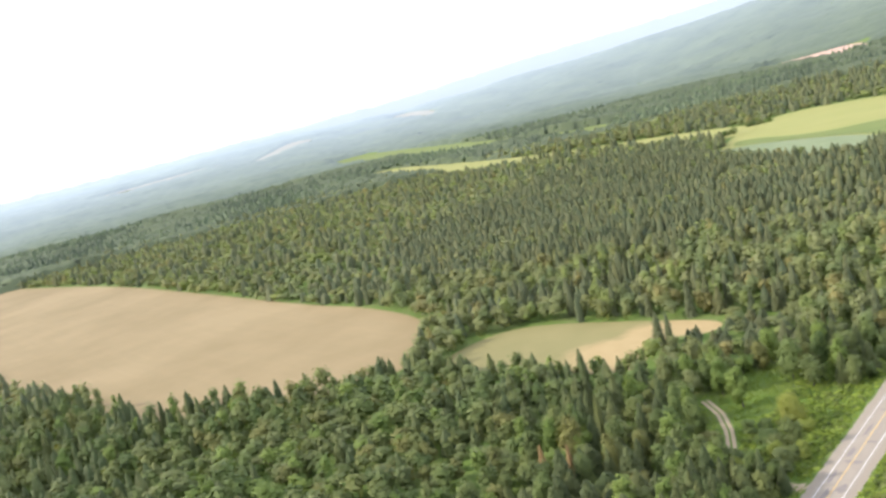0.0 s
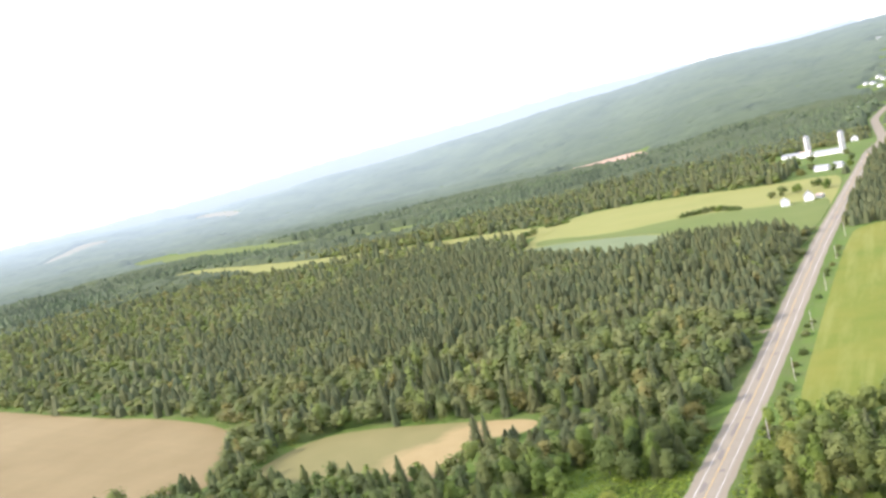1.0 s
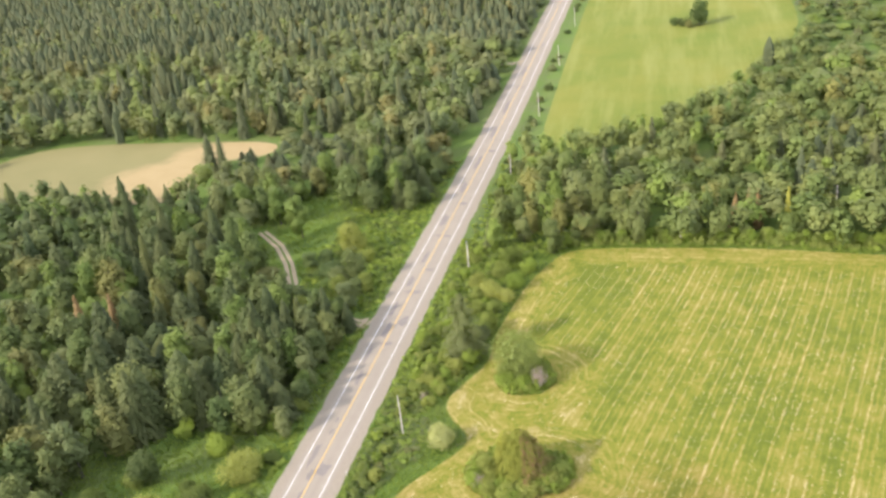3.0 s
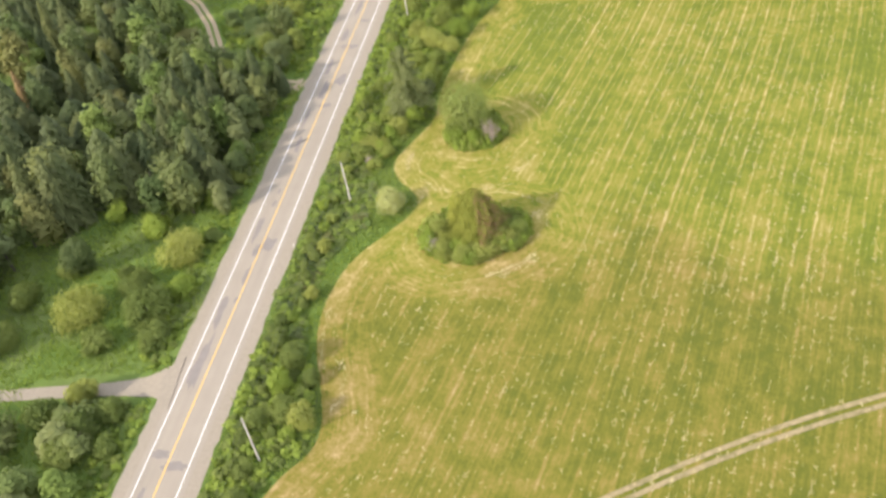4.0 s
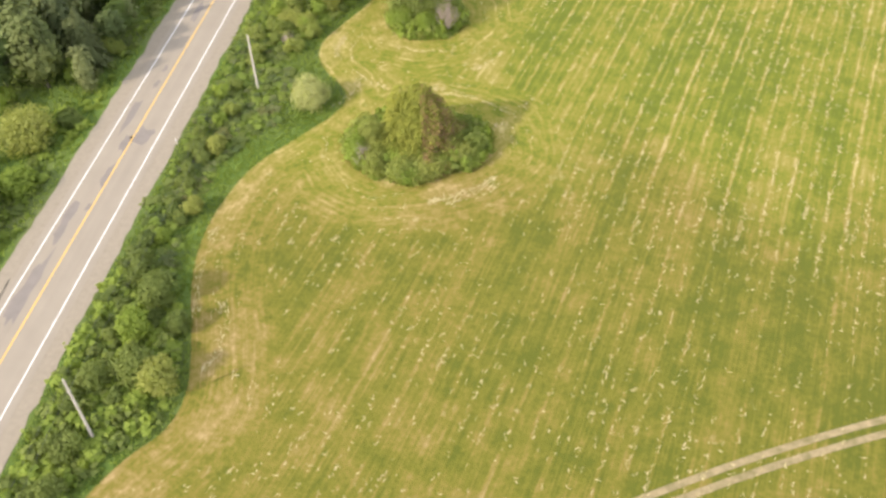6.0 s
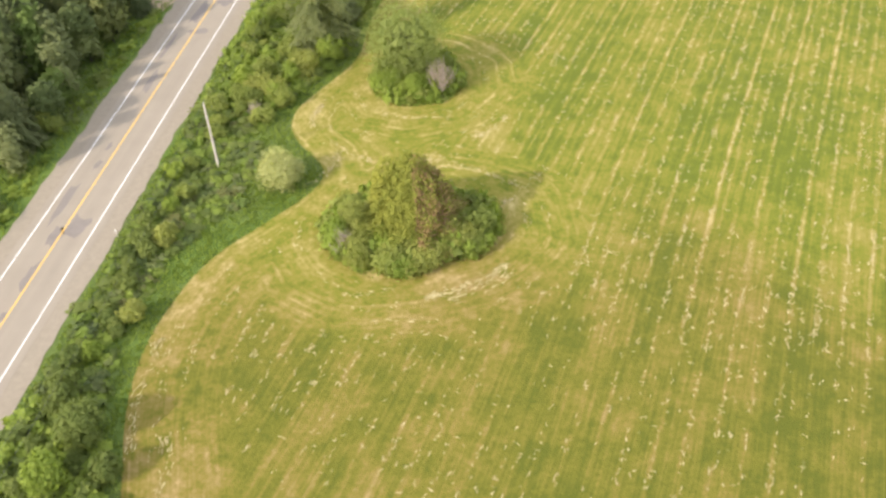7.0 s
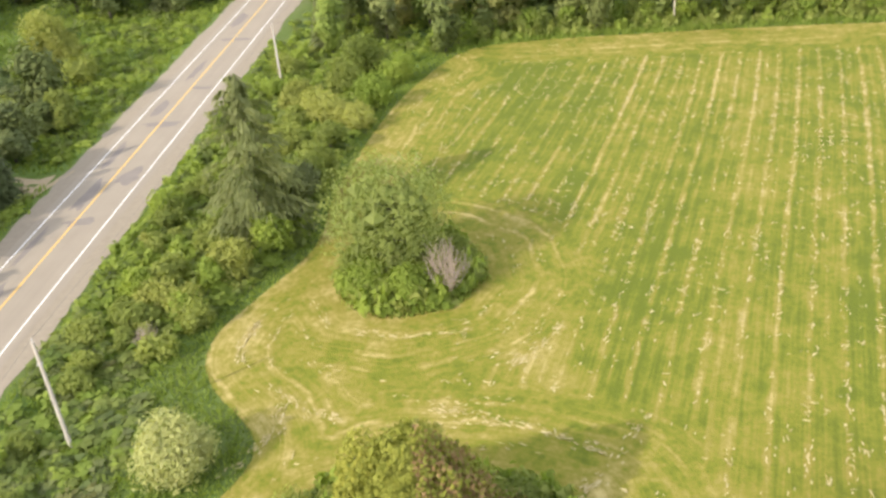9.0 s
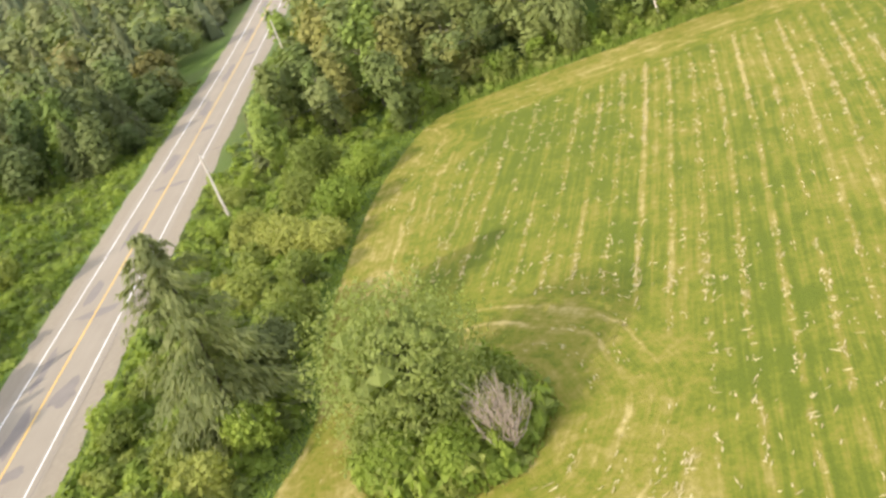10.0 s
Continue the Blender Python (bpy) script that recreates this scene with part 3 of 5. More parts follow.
drape("hay_field", F1, 1.5, MOWN, "freshly mown hay field with pale straw swaths", "field", 0.06, mown_rows)
for off in (-0.85, 0.85):
    ribbon("wheel_rut", rounded([(28 + off * 0.5, 55 - off), (46, 67.5 - off), (62, 76.6 - off), (78, 86 - off), (92, 93 - off), (105, 98.4 - off), (140, 112 - off), (190, 131 - off)], 2, False), 0.40, TRACK, 0.10, "worn tan wheel rut across the hay field", "track", "structure", step=2)
F2 = [(15.5, 520), (16, 600), (19, 655), (81, 658), (130, 645), (122, 540), (124, 460), (100, 403), (82, 352), (64, 330), (36, 308), (18, 300), (16, 400)]
drape("pasture", F2, 4, PASTURE, "bright green grass pasture beside the road", "field", 0.12)
F3 = [(-8.5, 650), (-32, 645), (-94, 668), (-140, 676), (-205, 698), (-272, 738), (-310, 850), (-325, 960), (-308, 1022), (-238, 1030), (-168, 1016), (-90, 985), (-40, 985), (-10, 965)]
drape("yellow_field", F3, 8, YELLOW_HAY, "yellowing hay field on a low rise", "field", 0.2)
drape("green_field", [(-8.5, 651), (-32, 646), (-94, 669), (-128, 675), (-127, 735), (-160, 772), (-243, 800), (-285, 800), (-297, 855), (-210, 806), (-152, 842), (-108, 838), (-48, 815), (-9, 830)], 6, GREEN_CROP, "lush green crop field beside white farmhouses", "field", 0.45)
drape("oat_field", [(-128, 676), (-205, 700), (-270, 740), (-288, 772), (-284, 798), (-243, 798), (-165, 770), (-126, 733)], 6, GREY_CROP, "grey-green oat field at the edge of the wood", "field", 0.45)
BROWN = [(-1400, 545), (-938, 503), (-672, 443), (-425, 377), (-352, 367), (-268, 337), (-236, 290), (-222, 266), (-240, 232), (-280, 212), (-322, 184), (-405, 197), (-640, 235), (-1400, 330)]
drape("ploughed_field", BROWN, 10, SOIL, "large bare tan ploughed field between woods", "field", 0.2)
CLEARING = [(-212, 280), (-207, 312), (-186, 326), (-124, 327), (-87, 326), (-87, 309), (-110, 304), (-98, 266), (-125, 262), (-165, 262), (-202, 268)]
SANDY = [(-120, 332), (-80, 332), (-80, 310), (-112, 306), (-92, 260), (-134, 260), (-142, 284)]


def bare_share(x, y, p):
    d, _, _ = edge_distance(SANDY, x, y)
    return (("bare", np.clip(0.5 + np.where(inside(SANDY, x, y), d, -d) / 26, 0, 1)),)


drape("oat_clearing", CLEARING, 4, THIN_CROP, "small olive-green crop clearing with a bare sandy corner", "field", 0.12, bare_share)
MEADOW = [(-58, 263), (-44, 270), (-33, 251), (-9, 247), (-9, 214), (-30, 222), (-38, 218), (-43, 238)]
TAN_STRIP = [(-1265, 1235), (-1213, 1310), (-931, 1175), (-720, 1090), (-600, 1060), (-479, 1025), (-347, 975), (-300, 930), (-312, 862), (-508, 972), (-752, 1005), (-1008, 1115), (-1235, 1222)]
drape("hay_strip", TAN_STRIP, 12, YELLOW_HAY, "long straw-coloured hay strip between woods", "field", 0.6)
GREEN_STRIP = [(-1930, 1800), (-1888, 1930), (-1302, 1640), (-1027, 1470), (-846, 1400), (-720, 1415), (-700, 1255), (-950, 1330), (-1190, 1425), (-1620, 1615)]
drape("pasture_strip", GREEN_STRIP, 15, GREEN_CROP, "long light green pasture strip among far woods", "field", 0.8)
PALE_FAR = [(-2690, 2830), (-2700, 3030), (-2321, 2850), (-2290, 2660)]
FAR_A = [(-3100, 1650), (-2990, 1860), (-2950, 2060), (-2830, 2120), (-2740, 1990), (-2900, 1690)]
FAR_B = [(-2570, 1990), (-2500, 2130), (-2650, 2480), (-2750, 2500), (-2900, 2420), (-2700, 2150)]
PINK_FAR = [(-760, 2060), (-755, 2170), (-548, 2200), (-480, 1930), (-620, 1990)]
PINK_NEAR = [(18, 1135), (20, 1185), (52, 1190), (56, 1150), (54, 1130)]
SMALL_FAR = [(-1600, 1250), (-1600, 1310), (-1470, 1285), (-1470, 1240)]


def narrowed(poly, k):
    p = np.asarray(poly, float)
    d = np.linalg.eigh(np.cov((p - p.mean(0)).T))[1][:, 0]
    return p - (1 - k) * ((p - p.mean(0)) @ d)[:, None] * d


PALE_FAR, FAR_A, FAR_B = narrowed(PALE_FAR, 0.6), narrowed(FAR_A, 0.5), narrowed(FAR_B, 0.5)
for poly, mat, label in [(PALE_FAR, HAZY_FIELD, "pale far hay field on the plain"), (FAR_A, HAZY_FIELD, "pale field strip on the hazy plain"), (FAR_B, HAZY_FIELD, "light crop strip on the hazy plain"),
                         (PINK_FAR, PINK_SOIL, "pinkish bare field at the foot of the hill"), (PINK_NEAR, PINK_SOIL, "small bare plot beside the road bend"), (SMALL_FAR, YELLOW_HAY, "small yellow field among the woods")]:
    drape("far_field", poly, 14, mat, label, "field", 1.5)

# ---------------------------------------------------------------- far woods and ridge


def fan(a0, a1, da, r0, r1, dr):
    az, r = np.meshgrid(np.radians(np.arange(a0, a1 + 1e-6, da)), np.arange(r0, r1, dr), indexing="ij")
    return az, r, OX + r * np.sin(az), OY + r * np.cos(az)


VILLAGE = [(-50, 3022), (-46, 2293), (-30, 2238), (-14, 2453), (-5, 2330), (32, 2465), (36, 2331), (58, 2292), (72, 2314), (147, 2413), (-40, 2009), (-35, 1762), (28, 1495), (-28, 1339), (50, 3300), (98, 3290), (44, 2576), (57, 2251), (-62, 2305), (-58, 1968), (42, 2400), (-36, 2370), (33, 2700), (-20, 2800), (20, 1760), (90, 2340), (64, 2260)]
FAR_OPEN = [PALE_FAR, FAR_A, FAR_B, PINK_FAR, PINK_NEAR, GREEN_STRIP, TAN_STRIP, SMALL_FAR, F3]


def hill_canopy(name, a0, a1, da, r0, r1, dr, rough, material, label):
    """The rough top of far woods, open over fields, road and village."""
    az, r, x, y = fan(a0, a1, da, r0, r1, dr)
    x, y = x + rng.normal(0, 4, x.shape), y + rng.normal(0, 4, x.shape)
    tall = 4 + rough * rng.random(x.shape) + 5 * np.sin(x * 0.011 + 2 * np.sin(y * 0.006)) * np.sin(y * 0.008)
    open_land = np.zeros(x.shape, bool)
    for poly in FAR_OPEN:
        open_land |= inside(poly, x, y)
    gap, _, _ = edge_distance(FAR_ROAD, x, y, False)
    open_land |= (gap < 15) | ((gap < 72) & (y > 1900) & (y < 2700) & (rng.random(x.shape) < 0.42))
    for lane in HILL_LANES:
        open_land |= edge_distance(lane, x, y, False)[0] < 11
    for hx, hy in VILLAGE:
        open_land |= (np.hypot((x - hx) / 24, (y - hy + 14) / 34) < 1)
    tall = np.where(open_land, -6.0, tall)
    tall[:, 0] = -8.0
    # painted haze for the emission: more with distance and towards the west
    tagged(new(name, mesh_of(name, np.stack([x, y, terrain(x, y) + tall], -1).reshape(-1, 3), grid_quads(*x.shape), material, smooth=True, extra=(("haze_glow", (np.interp(r, [2100, 2600, 3300, 4400], [0.03, 0.08, 0.17, 0.33]) * np.interp(np.degrees(az), [-62, -45, -25, -5], [1.8, 1.6, 1.35, 1.15])).ravel()),))), label, "wood", kind="stuff")


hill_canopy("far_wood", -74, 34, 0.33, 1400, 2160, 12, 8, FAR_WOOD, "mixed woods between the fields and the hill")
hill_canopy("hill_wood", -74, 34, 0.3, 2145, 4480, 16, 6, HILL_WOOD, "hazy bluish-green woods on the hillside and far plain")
RIDGE_AZ = [-90, -60, -47, -43.6, -41, -37.7, -34.1, -27, -20, -11.5, -3.8, -2, 1, 6, 20, 40]
RIDGE_EL = [-0.1, 0.0, 0.2, 0.32, 0.45, 0.69, 0.93, 1.23, 1.67, 1.70, 1.91, 1.6, 1.6, 1.6, 1.6, 1.0]
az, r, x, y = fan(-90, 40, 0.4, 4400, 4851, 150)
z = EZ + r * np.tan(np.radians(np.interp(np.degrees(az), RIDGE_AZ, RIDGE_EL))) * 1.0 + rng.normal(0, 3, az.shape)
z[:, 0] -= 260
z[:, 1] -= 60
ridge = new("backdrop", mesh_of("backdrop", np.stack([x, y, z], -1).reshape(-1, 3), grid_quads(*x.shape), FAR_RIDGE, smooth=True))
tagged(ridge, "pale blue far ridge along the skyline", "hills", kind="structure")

# ---------------------------------------------------------------- foliage builders


def unit(v):
    return v / np.maximum(np.linalg.norm(v, axis=-1, keepdims=True), 1e-9)


def sprays(g, at, facing, size, single=False):
    """Leaf sprays: small folded kites (or lone triangles) at places, turned to their facing."""
    n = len(at)
    facing = unit(facing)
    a = unit(np.cross(facing, unit(g.normal(size=(n, 3)))))
    b = np.cross(facing, a)
    s = (size * (0.6 + 0.8 * g.random(n)))[:, None] if np.isscalar(size) else size[:, None]
    if single:
        v = np.stack([at + a * s * 0.65, at - a * s * 0.4 + b * s * 0.5, at - a * s * 0.4 - b * s * 0.5], 1)
        return v.reshape(-1, 3), np.arange(3 * n).reshape(-1, 3)
    v = np.stack([at + a * s * 0.6, at + b * s * 0.36 - facing * s * 0.12, at - a * s * 0.6, at - b * s * 0.36 - facing * s * 0.12], 1)
    i = 4 * np.arange(n)
    return v.reshape(-1, 3), np.concatenate([np.stack([i, i + 1, i + 2], 1), np.stack([i, i + 2, i + 3], 1)])


OCTA = (np.array([(1, 0, 0), (0, 1, 0), (-1, 0, 0), (0, -1, 0), (0, 0, 1), (0, 0, -1)], float), np.array([(0, 1, 4), (1, 2, 4), (2, 3, 4), (3, 0, 4), (1, 0, 5), (2, 1, 5), (3, 2, 5), (0, 3, 5)]))


def joined(*pieces):
    vs, ts, n = [], [], 0
    for v, t in pieces:
        vs.append(v)
        ts.append(t + n)
        n += len(v)
    return np.concatenate(vs), np.concatenate(ts)


def leafy(g, h, r, clumps, leaves, size, base=0.18, top=0.75, single=False, lean=0.0, loose=0.8, column=1.0, whole=0.0):
    """A broadleaf crown: leaf sprays over uneven clumps, with gaps between them."""
    mid, half = h * (1 + base) / 2, h * (1 - base) / 2
    d = unit(g.normal(size=(clumps, 3))) * (g.random((clumps, 1)) ** 0.45)
    c = d * np.array([r * 0.66, r * 0.66, half * 0.72])
    c[:, :2] *= (1.0 - (1 - top) * np.clip(c[:, 2:] / half, -0.2, 1))
    c[:, 2] += mid
    c[:, 0] += lean * (c[:, 2] - mid)
    rad = r * (0.24 + 0.30 * g.random(clumps)) * (1.25 if clumps < 8 else 1.0)
    who = g.integers(0, clumps, int(leaves * 1.6))
    way = unit(g.normal(size=(len(who), 3)) + (0, 0, 0.35))
    shape = np.array([1.0, 1.0, column])
    at = c[who] + way * shape * (rad[who] * (0.62 + 0.72 * g.random(len(who)) ** 1.4))[:, None]
    deep = (np.linalg.norm((at[:, None] - c[None]) / shape, axis=2) < rad[None] * 0.58).any(1)
    at, way = at[~deep][:leaves], way[~deep][:leaves]
    way = way * (1 - 0.5 * whole) + whole * unit((at - (lean * (at[:, 2:] - mid) * (1, 0, 0)) - (0, 0, mid - 0.15 * h)) / (r, r, half))
    pieces = [sprays(g, at, way + loose * g.normal(size=at.shape), size, single)]
    for k in range(clumps):
        pieces.append((OCTA[0] * rad[k] * ((0.30 if clumps > 20 else 0.46) if column == 1.0 else 0.60) * (0.75 + 0.45 * g.random((6, 1))) * shape * (1.0 if column == 1.0 else 1.2) + c[k], OCTA[1]))
    return joined(*pieces)


def conifer(g, h, r, tiers, boughs, droop=0.35, base=0.06, twigs=0, power=0.85, size=0.5, full=0.55, broad=0.34):
    """A conifer crown: tiers of drooping boughs round a narrow core."""
    v, t = [], []
    n = 0
    for i in range(tiers):
        f = base + (1 - base) * (i / tiers) ** 0.95
        rr = r * (1 - f) ** power + 0.12
        for k in range(boughs if f < 0.75 else max(4, boughs - 3)):
            a = 2 * math.pi * (k + g.random()) / boughs + i
            l = rr * (0.7 + 0.5 * g.random())
            w = l * broad + 0.1 * (broad / 0.34)
            ca, sa = math.cos(a), math.sin(a)
            z = h * f + h * 0.03 * g.normal()
            lift = h / tiers * 0.9
            v += [(0, 0, z + lift), (ca * l * 0.6 - sa * w, sa * l * 0.6 + ca * w, z - droop * l * 0.3), (ca * l, sa * l, z - droop * l), (ca * l * 0.6 + sa * w, sa * l * 0.6 - ca * w, z - droop * l * 0.3)]
            t += [(n, n + 1, n + 2), (n, n + 2, n + 3)]
            n += 4
    ring = [(math.cos(a), math.sin(a)) for a in np.arange(5) * 1.2566]
    v += [(0, 0, h * 1.02)] + [(r * full * p * k, r * full * q * k, h * z) for z, k in ((base, 1.0), (0.66, 0.66)) for p, q in ring]
    for k in range(5):
        a, b, c, d = n + 1 + k, n + 1 + (k + 1) % 5, n + 6 + k, n + 6 + (k + 1) % 5
        t += [(a, b, d), (a, d, c), (n, c, d)]
    pieces = [(np.array(v, float), np.array(t))]
    if twigs:
        f = base + (1 - base) * g.random(twigs) ** 1.3
        a = 2 * math.pi * g.random(twigs)
        l = (r * (1 - f) ** power + 0.1) * (0.55 + 0.55 * g.random(twigs))
        at = np.stack([np.cos(a) * l, np.sin(a) * l, h * f - droop * l * 0.6], 1)
        pieces.append(sprays(g, at, np.stack([np.cos(a), np.sin(a), np.full(twigs, 0.8)], 1) + 0.5 * g.normal(size=(twigs, 3)), size))
    return joined(*pieces)


def trunk_mesh(g, h, r, limbs, spread):
    bm = bmesh.new()
    bend = g.normal(0, 0.04 * h, 2)
    stem = [(bend[0] * s * s, bend[1] * s * s, h * s - 0.3 * (s == 0)) for s in (0, 0.25, 0.5, 0.75, 1.0)]
    tube(bm, stem, [r * 1.25, r, r * 0.75, r * 0.5, r * 0.2], 7)
    for _ in range(limbs):
        s = 0.3 + 0.55 * g.random()
        a = 2 * math.pi * g.random()
        p = Vector((bend[0] * s * s, bend[1] * s * s, h * s))
        q = p + Vector((math.cos(a) * spread, math.sin(a) * spread, spread * (0.4 + 0.5 * g.random())))
        tube(bm, [p, p.lerp(q, 0.5) + Vector((0, 0, -0.08 * spread)), q], [r * 0.4, r * 0.25, r * 0.08], 5)
    return bm


def plant(name, crown, material, label, category, at, g, trunk=None, group="", crown_label=""):
    """A tree or shrub with its trunk and its crown, standing on the ground."""
    x, y = at
    ob = thing(name, x, y, float(ground_z(x, y)), label, category, group)
    if trunk:
        part("trunk", trunk_mesh(g, *trunk), BARK, ob)
    np_part("crown", mesh_of("crown", *crown, material), ob, crown_label)
    return ob


def feathery(g, h, r, boughs, sprigs, size, power=0.7):
    """A larch crown: separate drooping boughs hung with small sprays, with light between them."""
    at, face = [], []
    for i in range(boughs):
        f = 0.04 + 0.95 * (i + g.random()) / boughs
        l = (r * (1 - f) ** power + 0.15) * (0.45 + 0.75 * g.random())
        k = int(sprigs * (0.12 + l / r))
        a = i * 2.4 + g.normal(0, 0.4)
        s = g.random(k) ** 0.65
        hang = -0.10 * l * s - 0.22 * l * s * s + 0.30 * l * s * (f > 0.6)
        side = g.normal(0, 0.15 * l, k) * s
        at.append(np.stack([math.cos(a) * l * s - math.sin(a) * side, math.sin(a) * l * s + math.cos(a) * side, h * f + hang + g.normal(0, 0.10, k) - 0.45 * np.abs(side)], 1))
        face.append(np.stack([np.full(k, 0.4 * math.cos(a)), np.full(k, 0.4 * math.sin(a)), np.ones(k)], 1))
    at, face = np.concatenate(at), np.concatenate(face)
    n = len(at)
    out = unit(np.stack([at[:, 0], at[:, 1], np.zeros(n)], 1) + 0.5 * g.normal(size=(n, 3)))
    hang = unit(out * 0.7 + np.array([0, 0, -0.75]) + 0.25 * g.normal(size=(n, 3)))
    across = unit(np.cross(hang, face + 0.5 * g.normal(size=(n, 3))))
    s = (size * (0.6 + 0.8 * g.random(n)))[:, None]
    v = np.stack([at - hang * s * 0.5, at + across * s * 0.15, at + hang * s, at - across * s * 0.15], 1).reshape(-1, 3)
    i = 4 * np.arange(n)
    return v, np.concatenate([np.stack([i, i + 1, i + 2], 1), np.stack([i, i + 2, i + 3], 1)])


def dome(g, h, r, leaves, size, power=0.7, span=(0.0, 2 * math.pi), rough=0.14):
    """A dense tapering crown, such as a cedar's, or one side of it."""
    f = 1 - g.random(leaves) ** (0.5 if power > 0.5 else 0.95)
    f = 0.02 + 0.97 * f
    a = g.uniform(*span, leaves)
    lump = np.sin(5 * a + 9 * f) * np.sin(17 * f + 3 * a) + 0.6 * np.sin(11 * a - 14 * f)
    l = r * (1 - f) ** power * (0.93 + rough * lump + 0.10 * g.normal(size=leaves)) + 0.15
    at = np.stack([np.cos(a) * l, np.sin(a) * l, h * f + 0.12 * g.normal(size=leaves)], 1)
    out = np.stack([np.cos(a), np.sin(a), np.full(leaves, 0.7)], 1)
    return sprays(g, at, out + 0.7 * g.normal(size=at.shape), size)


def core(h, r, power=0.7, sides=10, rings=7):
    """The closed inner body of such a crown."""
    f = np.linspace(0, 1.0, rings)
    a = np.linspace(0, 2 * math.pi, sides, endpoint=False)
    v = np.stack([np.outer(r * (1 - f) ** power, np.cos(a)), np.outer(r * (1 - f) ** power, np.sin(a)), np.outer(h * f, np.ones(sides))], -1).reshape(-1, 3)
    i, k = [q.ravel() for q in np.meshgrid(np.arange(rings - 1), np.arange(sides), indexing="ij")]
    n = (k + 1) % sides
    return v, np.concatenate([np.stack([i * sides + k, i * sides + n, (i + 1) * sides + n], 1), np.stack([i * sides + k, (i + 1) * sides + n, (i + 1) * sides + k], 1)])

# ---------------------------------------------------------------- thickets in the hay field
g = np.random.default_rng(21)


def shrub_at(x, y, r, h, material, label, leaves, size=0.34, name="shrub", clumps=14, group="", top=0.7):
    crown = leafy(g, h, r, clumps, leaves, size, base=-0.02, top=top, loose=0.6, whole=0.45)
    return plant(name, crown, material, label, "shrub", (x, y), g, (h * 0.6, 0.07, 5, r * 0.5), group)


FLOWERING = leaf_material("flowering_shrub", (0.270, 0.310, 0.100), (0.560, 0.570, 0.250), 0.5)
shrub_at(23.0, 141.2, 3.2, 4.3, FLOWERING, "round pale green shrub in tall grass beside the hay field", 8000, 0.25, clumps=34)

# cedar thicket
cedar = plant("cedar", joined(core(9.6, 4.8, 0.66), dome(g, 10.9, 6.1, 16000, 0.27, 0.70, rough=0.19)), CEDAR, "broad olive-green cedar browning on one side, in a field thicket", "tree", (40.6, 133.6), g, (9.0, 0.22, 0, 1.5))
np_part("browned_side", mesh_of("browned_side", *dome(g, 10.7, 6.25, 6000, 0.27, 0.70, (-1.35, 0.6), rough=0.19), RUST), cedar, "rusty brown side of the crown")
plant("cedar", joined(core(8.2, 1.9, 0.6), dome(g, 9.7, 2.8, 5200, 0.27, 0.62)), CEDAR, "slim olive-green cedar in the thicket", "tree", (37.6, 134.6), g, (8.0, 0.14, 3, 0.8))
for x, y, r, h, mat, n, what in [(34.2, 132.6, 2.5, 4.2, PALE_LEAF, 2600, "pale green leafy shrub beside the cedar"), (32.4, 130.2, 2.3, 2.6, BRIGHT_LEAF, 2200, "low bright green shrub at the thicket's edge"),
                                 (35.4, 128.2, 2.6, 3.0, PALE_LEAF, 2600, "low pale green shrub at the cedar's foot"), (38.8, 127.8, 2.6, 2.6, SHRUB, 2400, "low green shrub at the cedar's foot"),
                                 (42.6, 128.6, 2.5, 2.8, PALE_LEAF, 2400, "low pale green shrub beside the browning cedar"), (46.0, 130.6, 2.5, 3.4, PALE_LEAF, 2400, "rounded pale green shrub at the thicket's edge"),
                                 (48.0, 134.0, 2.4, 3.2, SHRUB, 2200, "rounded green shrub facing the hay field"), (46.4, 137.2, 2.2, 2.6, SHRUB, 1800, "low green shrub behind the cedar"),
                                 (41.4, 138.4, 2.4, 2.6, BRIGHT_LEAF, 1800, "low leafy shrub behind the cedar"), (36.0, 138.0, 2.2, 2.6, SHRUB, 1800, "low green shrub behind the thicket"), (33.0, 135.2, 2.1, 2.8, SHRUB, 1800, "green shrub at the thicket's rim"), (35.0, 131.4, 2.0, 2.8, PALE_LEAF, 1700, "leafy pale green shrub filling the thicket"), (37.2, 129.6, 2.2, 3.0, BRIGHT_LEAF, 1800, "bright leafy shrub before the cedar"), (40.8, 129.6, 2.2, 3.0, PALE_LEAF, 1800, "pale green leafy shrub before the browning cedar"), (44.6, 132.6, 2.2, 3.6, SHRUB, 1800, "green shrub leaning on the browning cedar")]:
    shrub_at(x, y, r, h, mat, what, int(n * 1.2), 0.30, group="thicket round the cedar")
for i in range(40):
    a = 2 * math.pi * i / 40 + g.uniform(-0.08, 0.08)
    k = g.uniform(0.45, 0.93)
    x, y = 40.2 + 9.9 * k * math.cos(a), 133.2 + 6.9 * k * math.sin(a)
    if math.hypot(x - 33.2, y - 128.0) < 2.8:
        continue
    mat = (PALE_LEAF if x < 37 and y > 129.5 else [BRIGHT_LEAF, SHRUB, BRIGHT_LEAF, PALE_LEAF][i % 4])
    word = {"shrub_leaves": "green", "pale_leaves": "pale green", "bright_leaves": "bright green"}[mat.name]
    shrub_at(x, y, g.uniform(1.5, 2.1), (5.4 - 4.0 * k) * g.uniform(0.85, 1.1), mat, "low " + word + " bush in the mat of leaves round the cedar", 1100, 0.30, clumps=10, group="thicket round the cedar")


